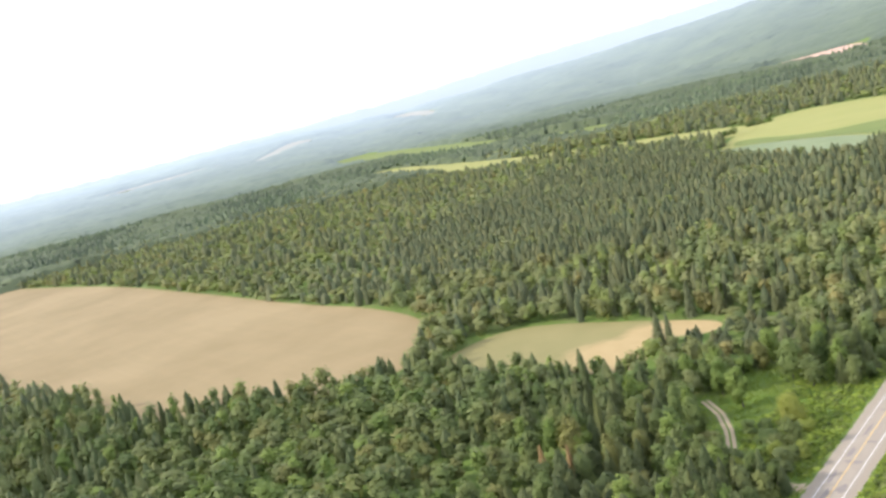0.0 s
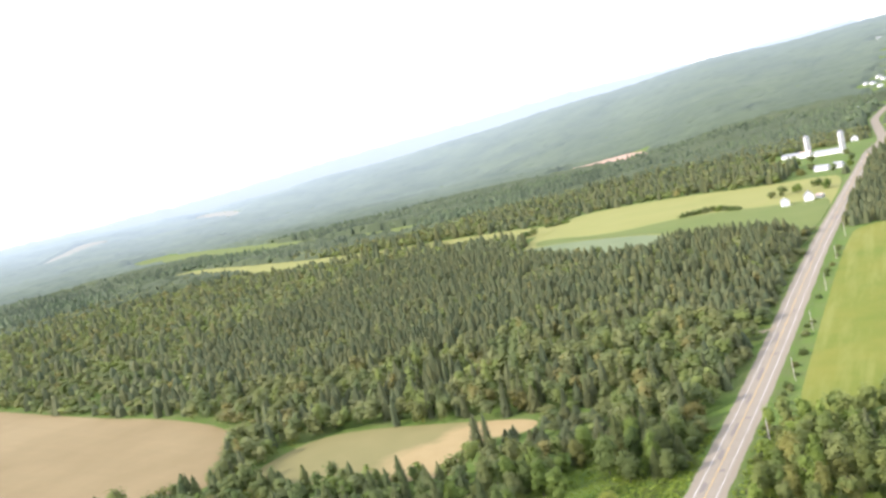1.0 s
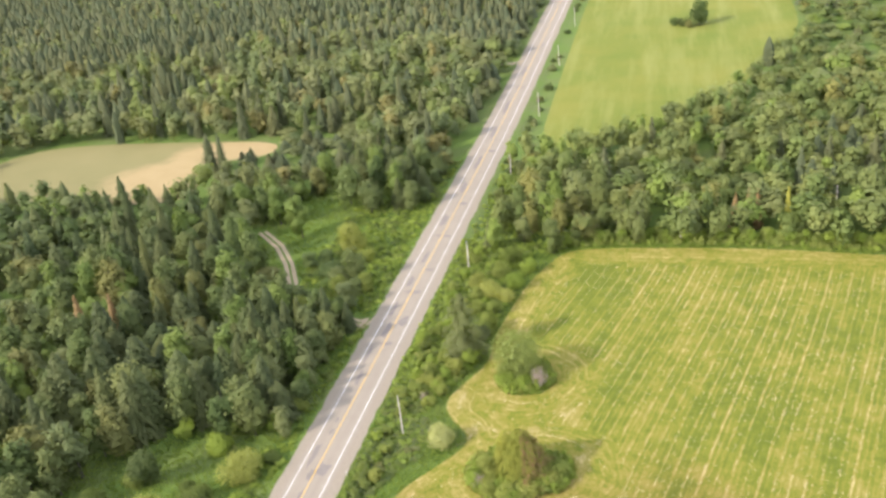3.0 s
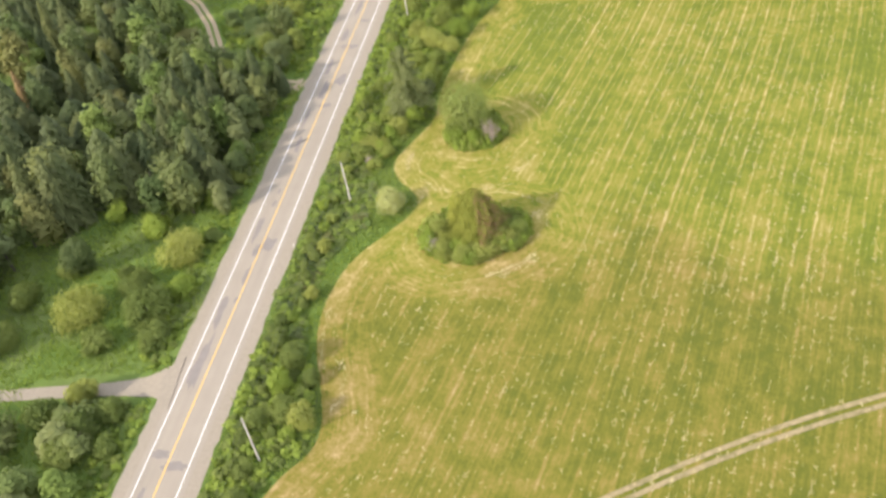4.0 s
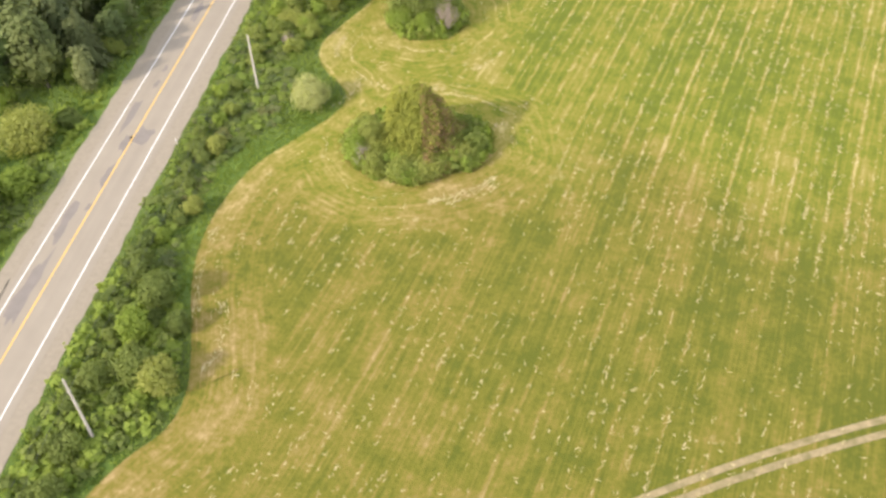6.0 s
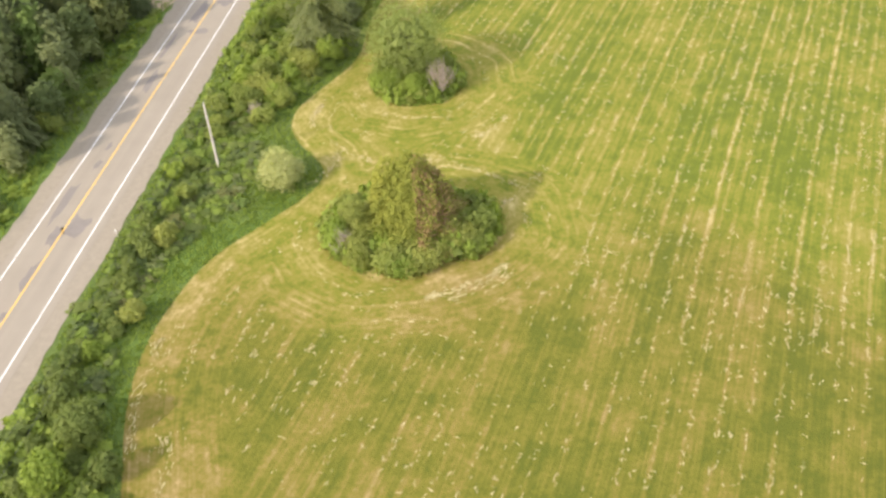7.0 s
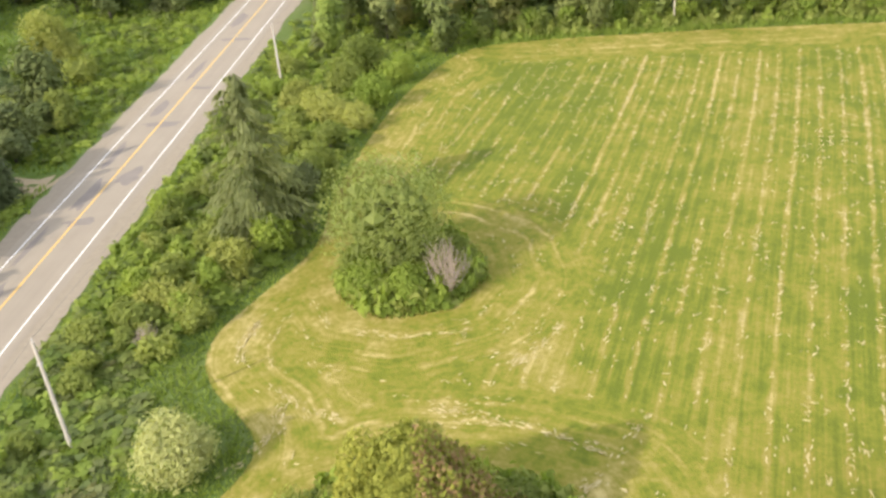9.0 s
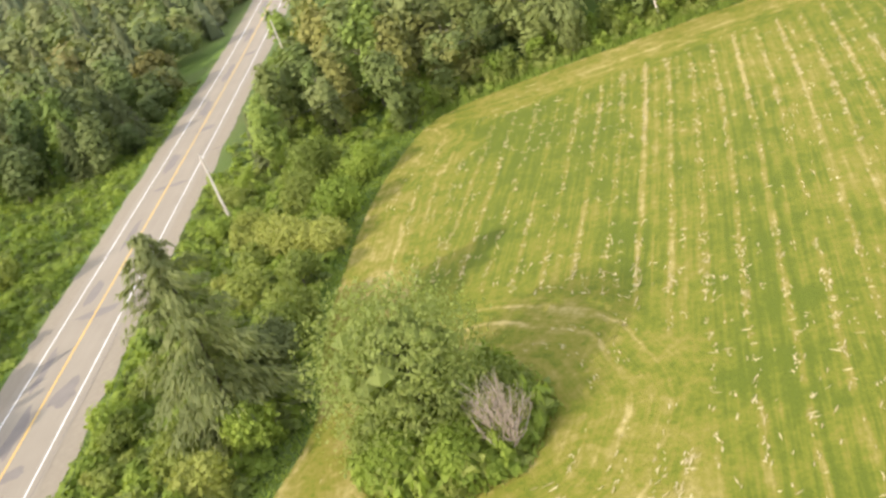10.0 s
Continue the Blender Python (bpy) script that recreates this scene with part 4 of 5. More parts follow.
def twiggy(x, y, r, h, n, label):
    """A dead shrub: bare grey branches that fan out."""
    bm = bmesh.new()
    for _ in range(n):
        a, s = 2 * math.pi * g.random(), g.random() ** 0.6
        tip = Vector((math.cos(a) * r * s, math.sin(a) * r * s, h * (0.55 + 0.45 * g.random()) * (1.1 - 0.45 * s)))
        mid = tip * 0.5 + Vector(g.normal(0, 0.1 * r, 3))
        tube(bm, [(0.1 * g.normal(), 0.1 * g.normal(), 0), mid, tip], [0.05, 0.035, 0.012], 4)
        for _ in range(4):
            q = mid.lerp(tip, g.random())
            tube(bm, [q, q + Vector(g.normal(0, 0.22 * r, 3)) + Vector((0, 0, 0.15 * h))], [0.02, 0.007], 3)
    ob = thing("dead_shrub", x, y, float(ground_z(x, y)), label, "shrub")
    part("tangle", bm, TWIG, ob)


twiggy(33.2, 128.7, 1.6, 3.6, 80, "small dead greyish-purple shrub in the thicket")

# willow thicket
plant("willow", joined(leafy(g, 10.6, 6.2, 64, 15000, 0.23, 0.20, 0.9, whole=0.3), leafy(g, 7.0, 5.6, 30, 7000, 0.24, 0.0, 0.9, whole=0.3)), WILLOW, "spreading green willow standing alone in the hay field", "tree", (34.9, 166.6), g, (8.0, 0.2, 9, 2.2))
for x, y, r, h, mat, n, what in [(33.2, 162.8, 2.4, 3.4, BRIGHT_LEAF, 2600, "bright green low shrub at the willow's foot"), (36.6, 161.9, 2.5, 3.4, BRIGHT_LEAF, 2800, "bright green leafy shrub below the willow"),
                                 (39.6, 163.2, 2.0, 2.6, SHRUB, 2200, "dark green shrub beside dead branches"), (31.6, 165.6, 2.0, 3.6, SHRUB, 1800, "green shrub on the willow's sunny side"), (40.6, 166.8, 2.2, 4.0, SHRUB, 2000, "green shrub behind the dead branches")]:
    shrub_at(x, y, r, h, mat, what, int(n * 1.8), 0.22, group="thicket round the willow")
for i in range(18):
    a, k = 2 * math.pi * i / 18 + g.uniform(-0.1, 0.1), g.uniform(0.6, 0.9)
    shrub_at(36.2 + 6.0 * k * math.cos(a), 165.6 + 5.8 * k * math.sin(a), g.uniform(1.3, 1.9), g.uniform(1.2, 2.4), [BRIGHT_LEAF, SHRUB, PALE_LEAF][i % 3], "low bush in the green skirt of the willow thicket", 1300, 0.22, clumps=9, group="thicket round the willow")
twiggy(40.0, 162.6, 2.2, 5.6, 80, "dead grey shrub with bare fanning branches")

# ---------------------------------------------------------------- roadside belt
plant("larch", feathery(g, 17.0, 6.8, 150, 160, 0.46, 0.60), LARCH, "tall feathery larch among roadside shrubs", "tree", (20.8, 174.0), g, (16.4, 0.22, 0, 2.6))
plant("spruce", conifer(g, 8.5, 2.0, 16, 10, 0.35, 0.03, 700, 0.85, 0.3), SPRUCE, "small dark spruce among roadside shrubs", "tree", (15.8, 231.0), g, (8, 0.12, 0, 1))
for x, y, r, h, mat, n in [(24.0, 177.5, 3.0, 7.5, BROADLEAF, 3000), (23.6, 183.0, 2.6, 5.5, SHRUB, 2600), (22.6, 171.0, 2.4, 4.5, BRIGHT_LEAF, 2400), (20.0, 166.5, 2.6, 4.0, PALE_LEAF, 2600), (16.8, 172.0, 2.2, 3.4, SHRUB, 2000), (24.5, 186.0, 2.6, 5.0, SHRUB, 2400),
                           (21.0, 203.5, 3.6, 3.8, PALE_LEAF, 3600), (25.6, 201.0, 3.0, 3.4, PALE_LEAF, 3000), (17.0, 208.0, 2.6, 3.6, PALE_LEAF, 2400), (26.8, 208.0, 2.8, 4.4, BRIGHT_LEAF, 2400), (22.0, 213.0, 3.0, 5.0, SHRUB, 2400),
                           (29.5, 217.0, 3.0, 5.0, BRIGHT_LEAF, 2400), (23.5, 221.0, 3.2, 6.0, SHRUB, 2400), (19.0, 194.0, 2.6, 3.4, SHRUB, 2000), (24.0, 193.5, 2.4, 4.0, SHRUB, 2000), (12.0, 222.0, 2.2, 2.8, SHRUB, 1400), (15.0, 186.0, 2.4, 3.0, BRIGHT_LEAF, 1800),
                           (13.6, 165.5, 2.4, 2.8, SHRUB, 2000), (16.4, 161.0, 2.2, 3.0, PALE_LEAF, 2000), (12.4, 159.0, 1.8, 2.2, SHRUB, 1400), (18.6, 158.6, 1.8, 2.6, SHRUB, 1600), (10.6, 172.0, 1.6, 1.8, SHRUB, 1200), (11.4, 152.6, 1.5, 1.8, SHRUB, 1200),
                           (11.2, 143.0, 1.4, 1.6, SHRUB, 1000), (12.6, 129.0, 1.9, 2.2, PALE_LEAF, 1500), (10.4, 121.6, 1.5, 1.8, SHRUB, 1000), (13.0, 117.0, 1.6, 2.2, PALE_LEAF, 1300), (10.8, 135.0, 1.3, 1.4, BRIGHT_LEAF, 900),
                           (10.8, 105.0, 2.2, 3.6, SHRUB, 2200), (14.6, 101.0, 2.8, 4.2, SHRUB, 2600), (13.4, 95.6, 2.6, 3.8, BRIGHT_LEAF, 2400), (19.0, 89.6, 2.6, 4.0, PALE_LEAF, 2600), (15.8, 90.6, 2.6, 3.8, SHRUB, 2400), (11.4, 88.6, 2.0, 3.0, SHRUB, 1800),
                           (11.6, 80.0, 2.2, 3.0, SHRUB, 1800), (12.6, 75.0, 1.8, 2.6, SHRUB, 1500), (10.4, 69.0, 1.6, 2.2, SHRUB, 1200), (11.8, 62.0, 1.8, 2.4, SHRUB, 1200), (18.2, 97.4, 1.8, 2.8, SHRUB, 1500), (11.0, 111.0, 1.3, 1.8, BRIGHT_LEAF, 900),
                           (-15.0, 127.0, 4.8, 4.6, PALE_LEAF, 3400), (-16.0, 111.5, 5.2, 4.8, SHRUB, 3600), (-12.2, 105.5, 3.4, 3.2, SHRUB, 2400), (-28.5, 110.5, 5.2, 4.6, PALE_LEAF, 3400), (-20.5, 118.0, 3.4, 3.0, SHRUB, 2200), (-11.5, 117.5, 3.0, 3.0, BRIGHT_LEAF, 2000), (-22.5, 103.5, 3.4, 3.0, SHRUB, 2000), (-19.0, 92.0, 2.6, 5.0, PALE_LEAF, 2200),
                           (-34.0, 122.5, 3.6, 9.0, BROADLEAF, 4200), (-41.0, 114.0, 3.6, 4.0, SHRUB, 2400), (-10.6, 132.0, 2.2, 2.2, SHRUB, 1500), (-23.0, 134.0, 3.2, 4.0, BRIGHT_LEAF, 2200), (-16.5, 86.0, 3.0, 4.6, SHRUB, 2400), (-24.0, 87.0, 3.2, 5.2, SHRUB, 2600),
                           (-13.0, 89.0, 2.4, 3.6, SHRUB, 1800), (-33.0, 138.0, 2.6, 4.6, BRIGHT_LEAF, 1800), (-36.0, 122.0, 2.6, 3.0, SHRUB, 1600), (-24.0, 121.0, 2.0, 2.4, SHRUB, 1200), (-40.0, 104.0, 2.8, 3.4, SHRUB, 1600), (-11.0, 82.0, 2.2, 3.4, SHRUB, 1500), (-17.0, 80.0, 3.0, 5.0, SHRUB, 1800),
                           (-24.0, 226.0, 4.4, 10.5, PALE_LEAF, 4200), (-15.0, 182.5, 2.4, 6.5, BROADLEAF, 2200), (-19.5, 184.5, 2.8, 8.0, BROADLEAF, 2600), (-24.5, 187.5, 3.0, 9.0, SHRUB, 2600), (-15.0, 196.0, 3.0, 8.5, BROADLEAF, 3000), (-20.0, 203.0, 3.0, 5.0, SHRUB, 2800), (-26.0, 214.0, 2.8, 3.6, BROADLEAF, 2400), (-13.0, 204.0, 2.4, 6.0, SHRUB, 2200), (-19.0, 222.0, 3.0, 4.0, SHRUB, 2000), (-11.5, 150.0, 2.0, 3.0, SHRUB, 1500), (-14.0, 143.0, 2.2, 3.4, BRIGHT_LEAF, 1500)]:
    if mat is SHRUB and y < 135:
        mat = ALDER
    word = {"broadleaf": "dark green", "alder_leaves": "dark green", "shrub_leaves": "green", "pale_leaves": "pale green", "bright_leaves": "bright green"}[mat.name]
    shrub_at(x, y, r, h, mat, word + " leafy shrub in the tall roadside grass", int(n * (1.3 if x > 0 else 1.7)), 0.30 if x > 0 else 0.38, clumps=14 if r < 4 else 24, group="roadside shrubs")
for i in range(120):
    y = g.uniform(58, 232)
    edge = float(np.interp(y, [p[1] for p in WEST_EDGE[::-1]], [p[0] for p in WEST_EDGE[::-1]]))
    x = g.uniform(8.6, min(edge - 3.2, 27))
    if (118 < y < 150 and x > 12.5) or min(abs(y - q) for q in (82.0, 143.7, 218.0)) < 2:
        continue
    r = g.uniform(0.8, 2.0) * (1.3 if y > 152 else 0.8)
    mat = [SHRUB, PALE_LEAF, BRIGHT_LEAF, SHRUB][int(g.integers(0, 4))] if y > 135 else ALDER
    word = {"alder_leaves": "dark green", "shrub_leaves": "green", "pale_leaves": "pale green", "bright_leaves": "bright green"}[mat.name]
    shrub_at(x, y, r, r * g.uniform(0.9, 1.5), mat, word + " leafy shrub in the tall roadside grass", int(800 * r), 0.31, clumps=9, group="roadside shrubs")
twiggy(15.6, 155.2, 1.3, 2.4, 40, "bare grey-brown dead shrub in the verge")

# ---------------------------------------------------------------- woods
OPEN = [F1, F2, F3, BROWN, CLEARING, MEADOW, TAN_STRIP, GREEN_STRIP, SMALL_FAR, PINK_NEAR,
        [(-8, 90), (-8, 141), (-20, 140), (-36, 136), (-46, 118), (-42, 98), (-30, 88)],
        [(-125, 1170), (-140, 1270), (-120, 1310), (-10, 1330), (0, 1100), (-8, 985), (-75, 985), (-70, 1100)], [(8, 1085), (8, 1140), (66, 1140), (66, 1085)],
        [(60, 465), (60, 485), (88, 485), (88, 465)], [(-790, 2090), (-450, 1930), (-400, 1740), (-710, 1872)]]
SPRUCE_STAND = [(-12, 440), (-12, 640), (-34, 660), (-90, 672), (-178, 665), (-285, 770), (-474, 850), (-774, 985), (-600, 700), (-430, 470), (-309, 400), (-236, 412), (-141, 445), (-60, 450)]
NE_WOOD = [(8, 656), (8, 1130), (170, 1120), (400, 1000), (400, 600), (135, 640)]
FRONT_DARK = [(-118, 308), (-60, 312), (-55, 282), (-112, 282)]


def scatter(x0, x1, y0, y1, gap):
    xs, ys = np.meshgrid(np.arange(x0, x1, gap), np.arange(y0, y1, gap), indexing="ij")
    xs, ys = xs.ravel() + g.uniform(-0.45, 0.45, xs.size) * gap, ys.ravel() + g.uniform(-0.45, 0.45, ys.size) * gap
    d = np.hypot(xs - OX, ys - OY)
    az = np.degrees(np.arctan2(xs - OX, ys - OY))
    keep = ((az > -76) & (az < 22)) | ((xs > -190) & (xs < 260) & (ys > 30) & (ys < 420))
    keep &= np.abs(xs) > np.where(xs > 0, 9.0, np.where(ys > 240, 9.2, 10.5)) + 1.2 * g.random(len(xs))
    keep &= ~((xs > 0) & (xs < 40) & (ys < 228)) & ~((xs > 0) & (xs < 17) & ((ys < 258) | ((ys > 296) & (ys < 652))))
    for poly in OPEN:
        near = edge_distance(poly, xs, ys)[0] < 1.2
        keep &= ~(inside(poly, xs, ys) | near)
    for line, gap_w in (([(-4, 187), (-16, 190), (-26, 196)], 2.6), ([(-32, 202), (-35, 205), (-42, 219), (-50, 231), (-60, 241)], 5.5), ([(-6, 95), (-28, 93), (-60, 89), (-110, 84)], 4.0), ([(-4, 421), (-20, 424)], 3.0)):
        keep &= edge_distance(line, xs, ys, False)[0] > gap_w
    for lane in (FAR_ROAD, *HILL_LANES):
        keep &= ~((ys > 1120) & (edge_distance(lane, xs, ys, False)[0] < 14))
    return xs[keep], ys[keep], d[keep]


def spruce_share(x, y):
    s = np.full(x.shape, 0.22)
    s = np.where((x < -8) & (y < 300), 0.24, s)
    s = np.where((x < -8) & (x > -75) & (y > 138) & (y < 184), 0.34, s)
    s = np.where(inside(FRONT_DARK, x, y), 0.95, s)
    s = np.where((x < -280) & (y < 240), 0.5, s)
    s = np.where((x > 8) & (y < 420), 0.12, s)
    s = np.where((x > 118) & (y > 395) & (y < 650), 0.05, s)
    s = np.where(inside(NE_WOOD, x, y), 0.85, s)
    inner = inside(SPRUCE_STAND, x, y)
    s = np.where(inner, 0.64, s)
    belt = (x > 8) & (x < 45) & (y < 330)
    grove = np.sin(x * 0.031 + 1.3 * np.sin(y * 0.023)) * np.sin(y * 0.037 + 1.1 * np.sin(x * 0.019))
    return np.where(belt, 0.0, np.clip(s + 0.35 * grove, 0.02, 0.98))


def merged(name, models, pick, x, y, scale, high, material, label, category="wood"):
    """Many trees of a wood, or much undergrowth, as one mesh."""
    vs, ts, tints, n = [], [], [], 0
    turn = g.random(len(x)) * 2 * math.pi
    z = ground_z(x, y) - 0.1
    tone = g.random(len(x))
    for k, (v, t) in enumerate(models):
        who = np.flatnonzero(pick == k)
        if not len(who):
            continue
        c, s = np.cos(turn[who])[:, None], np.sin(turn[who])[:, None]
        w = np.stack([(v[:, 0] * c - v[:, 1] * s) * scale[who, None] + x[who, None], (v[:, 0] * s + v[:, 1] * c) * scale[who, None] + y[who, None], v[:, 2] * high[who, None] + z[who, None]], -1)
        vs.append(w.reshape(-1, 3))
        ts.append((t[None] + (n + len(v) * np.arange(len(who)))[:, None, None]).reshape(-1, 3))
        tints.append(np.repeat(tone[who], len(v)))
        n += len(v) * len(who)
    if n:
        tagged(new(name, mesh_of(name, np.concatenate(vs), np.concatenate(ts), material, tint=np.concatenate(tints))), label, category, kind="stuff")


NEAR_LEAF = [leafy(g, 12.0, 2.9 + 0.22 * k, 13, 1350, 0.52, -0.06, 0.66, True, loose=0.35, column=1.35, whole=0.85) for k in range(6)]
NEAR_SPRUCE = [conifer(g, 12.6, 2.8 + 0.25 * k, 20, 11, 0.5, 0.05, 900, 0.74, 0.42, 0.38, 0.16) for k in range(5)]
EDGE_LEAF = [leafy(g, 12.0, 3.0 + 0.15 * k, 9, 300, 0.78, -0.05, 0.66, True, loose=0.3, column=1.4, whole=0.9) for k in range(6)]
EDGE_SPRUCE = [conifer(g, 12.6, 2.8, 14, 9, 0.6, 0.05, 170, 0.70, 0.55, 0.5, 0.2) for _ in range(5)]
MID_LEAF = [leafy(g, 12.5, 3.0 + 0.12 * k, 5, 130, 1.05, 0.0, 0.68, True, loose=0.15, column=1.55, whole=1.0) for k in range(8)]
MID_SPRUCE = [conifer(g, 12.6, 2.3, 8, 6, 0.85, 0.06, 10, 0.5, 0.7, 0.8) for _ in range(6)]
FAR_LEAF = [leafy(g, 11.5, 3.5, 5, 34, 1.7, -0.05, 0.75, True, loose=0.2, column=1.25, whole=1.0) for _ in range(6)]
FAR_SPRUCE = [conifer(g, 13.0, 2.7, 6, 5, 0.85, 0.04, 0, 0.52, 0.5, 0.85) for _ in range(5)]

# the nearest trees are things of their own
sx, sy, sd = scatter(-130, 130, 34, 345, 6.8)
order = np.argsort(np.hypot(sx + 10, (sy - 178) * 0.72))
near, rest = order[:300], order[300:]
share = spruce_share(sx, sy)
conif = (g.random(len(sx)) < share) & ~((sx < 0) & (sy < 93))
firsts = {}
for i in near:
    x, y = float(sx[i]), float(sy[i])
    kind = int(g.integers(0, 5 if conif[i] else 6))
    sz, tall = float(g.uniform(1.0, 1.6)), float(g.uniform(0.7, 1.45))
    if conif[i] and -75 < x < -8 and 138 < y < 184:
        sz *= 1.35
    if -30 < x < 0:
        tall = min(tall, max(0.35, (-x - 4.5) / (16 if y < 215 else 12.5)))
        sz = min(sz, 0.45 + tall)
    if x < 0 and y < 93:
        tall = min(tall, 0.5)
    if -46 < x < -12 and 196 < y < 228:
        tall = min(tall, 0.4)
    if -97 < x < -50 and 281 < y < 334:
        tall = min(tall, 0.42)
    if 0 < x < 24:
        tall = min(tall, (0.25 + (x - 6) / 18) if y > 300 else 0.15 + (x - 7) / 19)
        sz = min(sz, 0.4 + tall)
    bright = x > 0 or y < 93
    key = (bool(conif[i]), kind, bright)
    if key not in firsts:
        if conif[i]:
            firsts[key] = plant("spruce", NEAR_SPRUCE[kind], SPRUCE, "dark green spruce at the edge of the wood", "tree", (x, y), g, (12.4, 0.17, 0, 1), "trees of the roadside wood")
        else:
            firsts[key] = plant("broadleaf_tree", NEAR_LEAF[kind], LIGHT_LEAF if bright else BROADLEAF, "leafy green broadleaf tree at the edge of the wood", "tree", (x, y), g, (9.5, 0.15, 6, 1.6), "trees of the roadside wood")
    else:
        m = Matrix.LocRotScale((x, y, float(ground_z(x, y)) - 0.1), Euler((0, 0, float(g.random() * 6.28))), (sz, sz, tall))
        copy_thing(firsts[key], m)
for i in range(34):
    x, y = float(g.uniform(-34, -10.8)), float(g.uniform(139, 184))
    key = [k for k in firsts if not k[2] and k[0] == (i % 2 == 0)][int(g.integers(0, 4))]
    tall = float(np.clip((-x - 3.0) / 13, 0.5, 1.2))
    copy_thing(firsts[key], Matrix.LocRotScale((x, y, float(ground_z(x, y)) - 0.1), Euler((0, 0, float(g.random() * 6.28))), (0.5 + 0.6 * tall, 0.5 + 0.6 * tall, tall)))
rx, ry = sx[rest], sy[rest]

# the rest of the wood
ax, ay, ad = scatter(-420, 330, 30, 640, 7.4)
out = ~((ax > -130) & (ax < 130) & (ay > 34) & (ay < 345)) & (ad < 620)
ax, ay = ax[out], ay[out]
bx, by, bd = scatter(-1500, 420, 30, 1520, 9.8)
out = (bd < 1500) & ~((bx > -420) & (bx < 330) & (by > 30) & (by < 640) & (bd < 620))
bx, by = bx[out], by[out]
dx, dy, dd = scatter(-620, 330, 395, 1010, 5.0)
stand = (inside(SPRUCE_STAND, dx, dy) | inside(NE_WOOD, dx, dy)) & (dx > -470)
dx, dy = dx[stand], dy[stand]


def outside_stands(x, y):
    return ~((inside(SPRUCE_STAND, x, y) | inside(NE_WOOD, x, y)) & (x > -470) & (x < 330) & (y > 395) & (y < 1010))


out = outside_stands(ax, ay)
ax, ay = ax[out], ay[out]
out = outside_stands(bx, by)
bx, by = bx[out], by[out]
for x, y, leafs, spruces, wide in ((rx, ry, EDGE_LEAF, EDGE_SPRUCE, 1.35), (dx, dy, FAR_LEAF, FAR_SPRUCE, 1.26), (ax, ay, MID_LEAF, MID_SPRUCE, 1.5), (bx, by, FAR_LEAF, FAR_SPRUCE, 1.7)):
    c = g.random(len(x)) < np.where(x < -480, 0.25, np.maximum(spruce_share(x, y), 0.42 if wide > 1.65 else 0.0))
    grow = 0.98 + 0.25 * np.sin(x * 0.013 + np.sin(y * 0.017)) * np.sin(y * 0.011)
    sz, tall = wide * g.uniform(0.7, 1.25, len(x)), grow * (g.uniform(0.74, 1.02, len(x)) if wide < 1.3 else g.uniform(0.68, 1.32, len(x)))
    low = np.where((x < 0) & (x > -30), np.clip((-x - 5) / 12.5, 0.3, 1.4), 1.5)
    tall = np.minimum(tall, low)
    fringe = inside([(-235, 215), (-235, 270), (-80, 268), (-80, 230)], x, y)
    tall = np.where(fringe, np.minimum(tall, 0.95), tall)
    sight = inside([(-97, 281), (-97, 332), (-50, 336), (-46, 288)], x, y)
    tall = np.where(sight, np.minimum(tall, 0.42), tall)
    grand = inside([(-115, 530), (-115, 668), (-10, 650), (-10, 530)], x, y)
    tall = np.where(grand & (x < -24), np.maximum(tall, 1.0) * 1.25, tall)
    scrub = inside([(122, 395), (122, 650), (330, 650), (330, 420)], x, y)
    tall, sz = np.where(scrub, tall * 0.45, tall), np.where(scrub, sz * 0.85, sz)
    # farther spruces and western broadleaf take the colours with haze painted in
    near = (y < 262) if leafs is not FAR_LEAF else np.zeros(len(x), bool)
    for who, mat, what in ((c & near, SPRUCE, "dark green spruces of the wood beside the road"), (c & ~near, HAZED_NEEDLES, "dense dark spruce wood beyond the road")):
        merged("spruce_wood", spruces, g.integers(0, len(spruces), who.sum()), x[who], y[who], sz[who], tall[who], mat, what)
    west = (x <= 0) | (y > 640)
    for who, mat, what in ((~c & west & near, BROADLEAF, "deep green broadleaf trees of the roadside wood"), (~c & west & ~near, HAZED_LEAF, "dense green broadleaf wood beyond the road"), (~c & ~west, LIGHT_LEAF, "light green broadleaf wood round the fields")):
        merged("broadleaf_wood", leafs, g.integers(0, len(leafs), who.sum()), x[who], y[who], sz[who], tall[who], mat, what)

# woods between the far strips of field
fx, fy, fd = scatter(-2000, 100, 300, 2100, 13.0)
out = (fd >= 1490) & (fd < 2120) & (np.degrees(np.arctan2(fx - OX, fy - OY)) < -3)
fx, fy = fx[out], fy[out]
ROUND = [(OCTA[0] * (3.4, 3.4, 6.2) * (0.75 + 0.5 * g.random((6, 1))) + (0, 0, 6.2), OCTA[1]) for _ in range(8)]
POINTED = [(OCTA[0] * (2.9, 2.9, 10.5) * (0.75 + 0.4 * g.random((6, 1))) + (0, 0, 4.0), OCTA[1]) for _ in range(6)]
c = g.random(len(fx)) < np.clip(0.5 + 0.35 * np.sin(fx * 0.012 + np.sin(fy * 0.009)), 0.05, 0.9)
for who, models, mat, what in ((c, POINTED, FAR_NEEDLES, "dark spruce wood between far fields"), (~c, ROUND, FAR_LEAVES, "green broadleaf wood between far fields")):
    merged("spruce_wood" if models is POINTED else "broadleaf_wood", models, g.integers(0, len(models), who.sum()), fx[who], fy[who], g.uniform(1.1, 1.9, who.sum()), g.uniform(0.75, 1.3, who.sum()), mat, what)

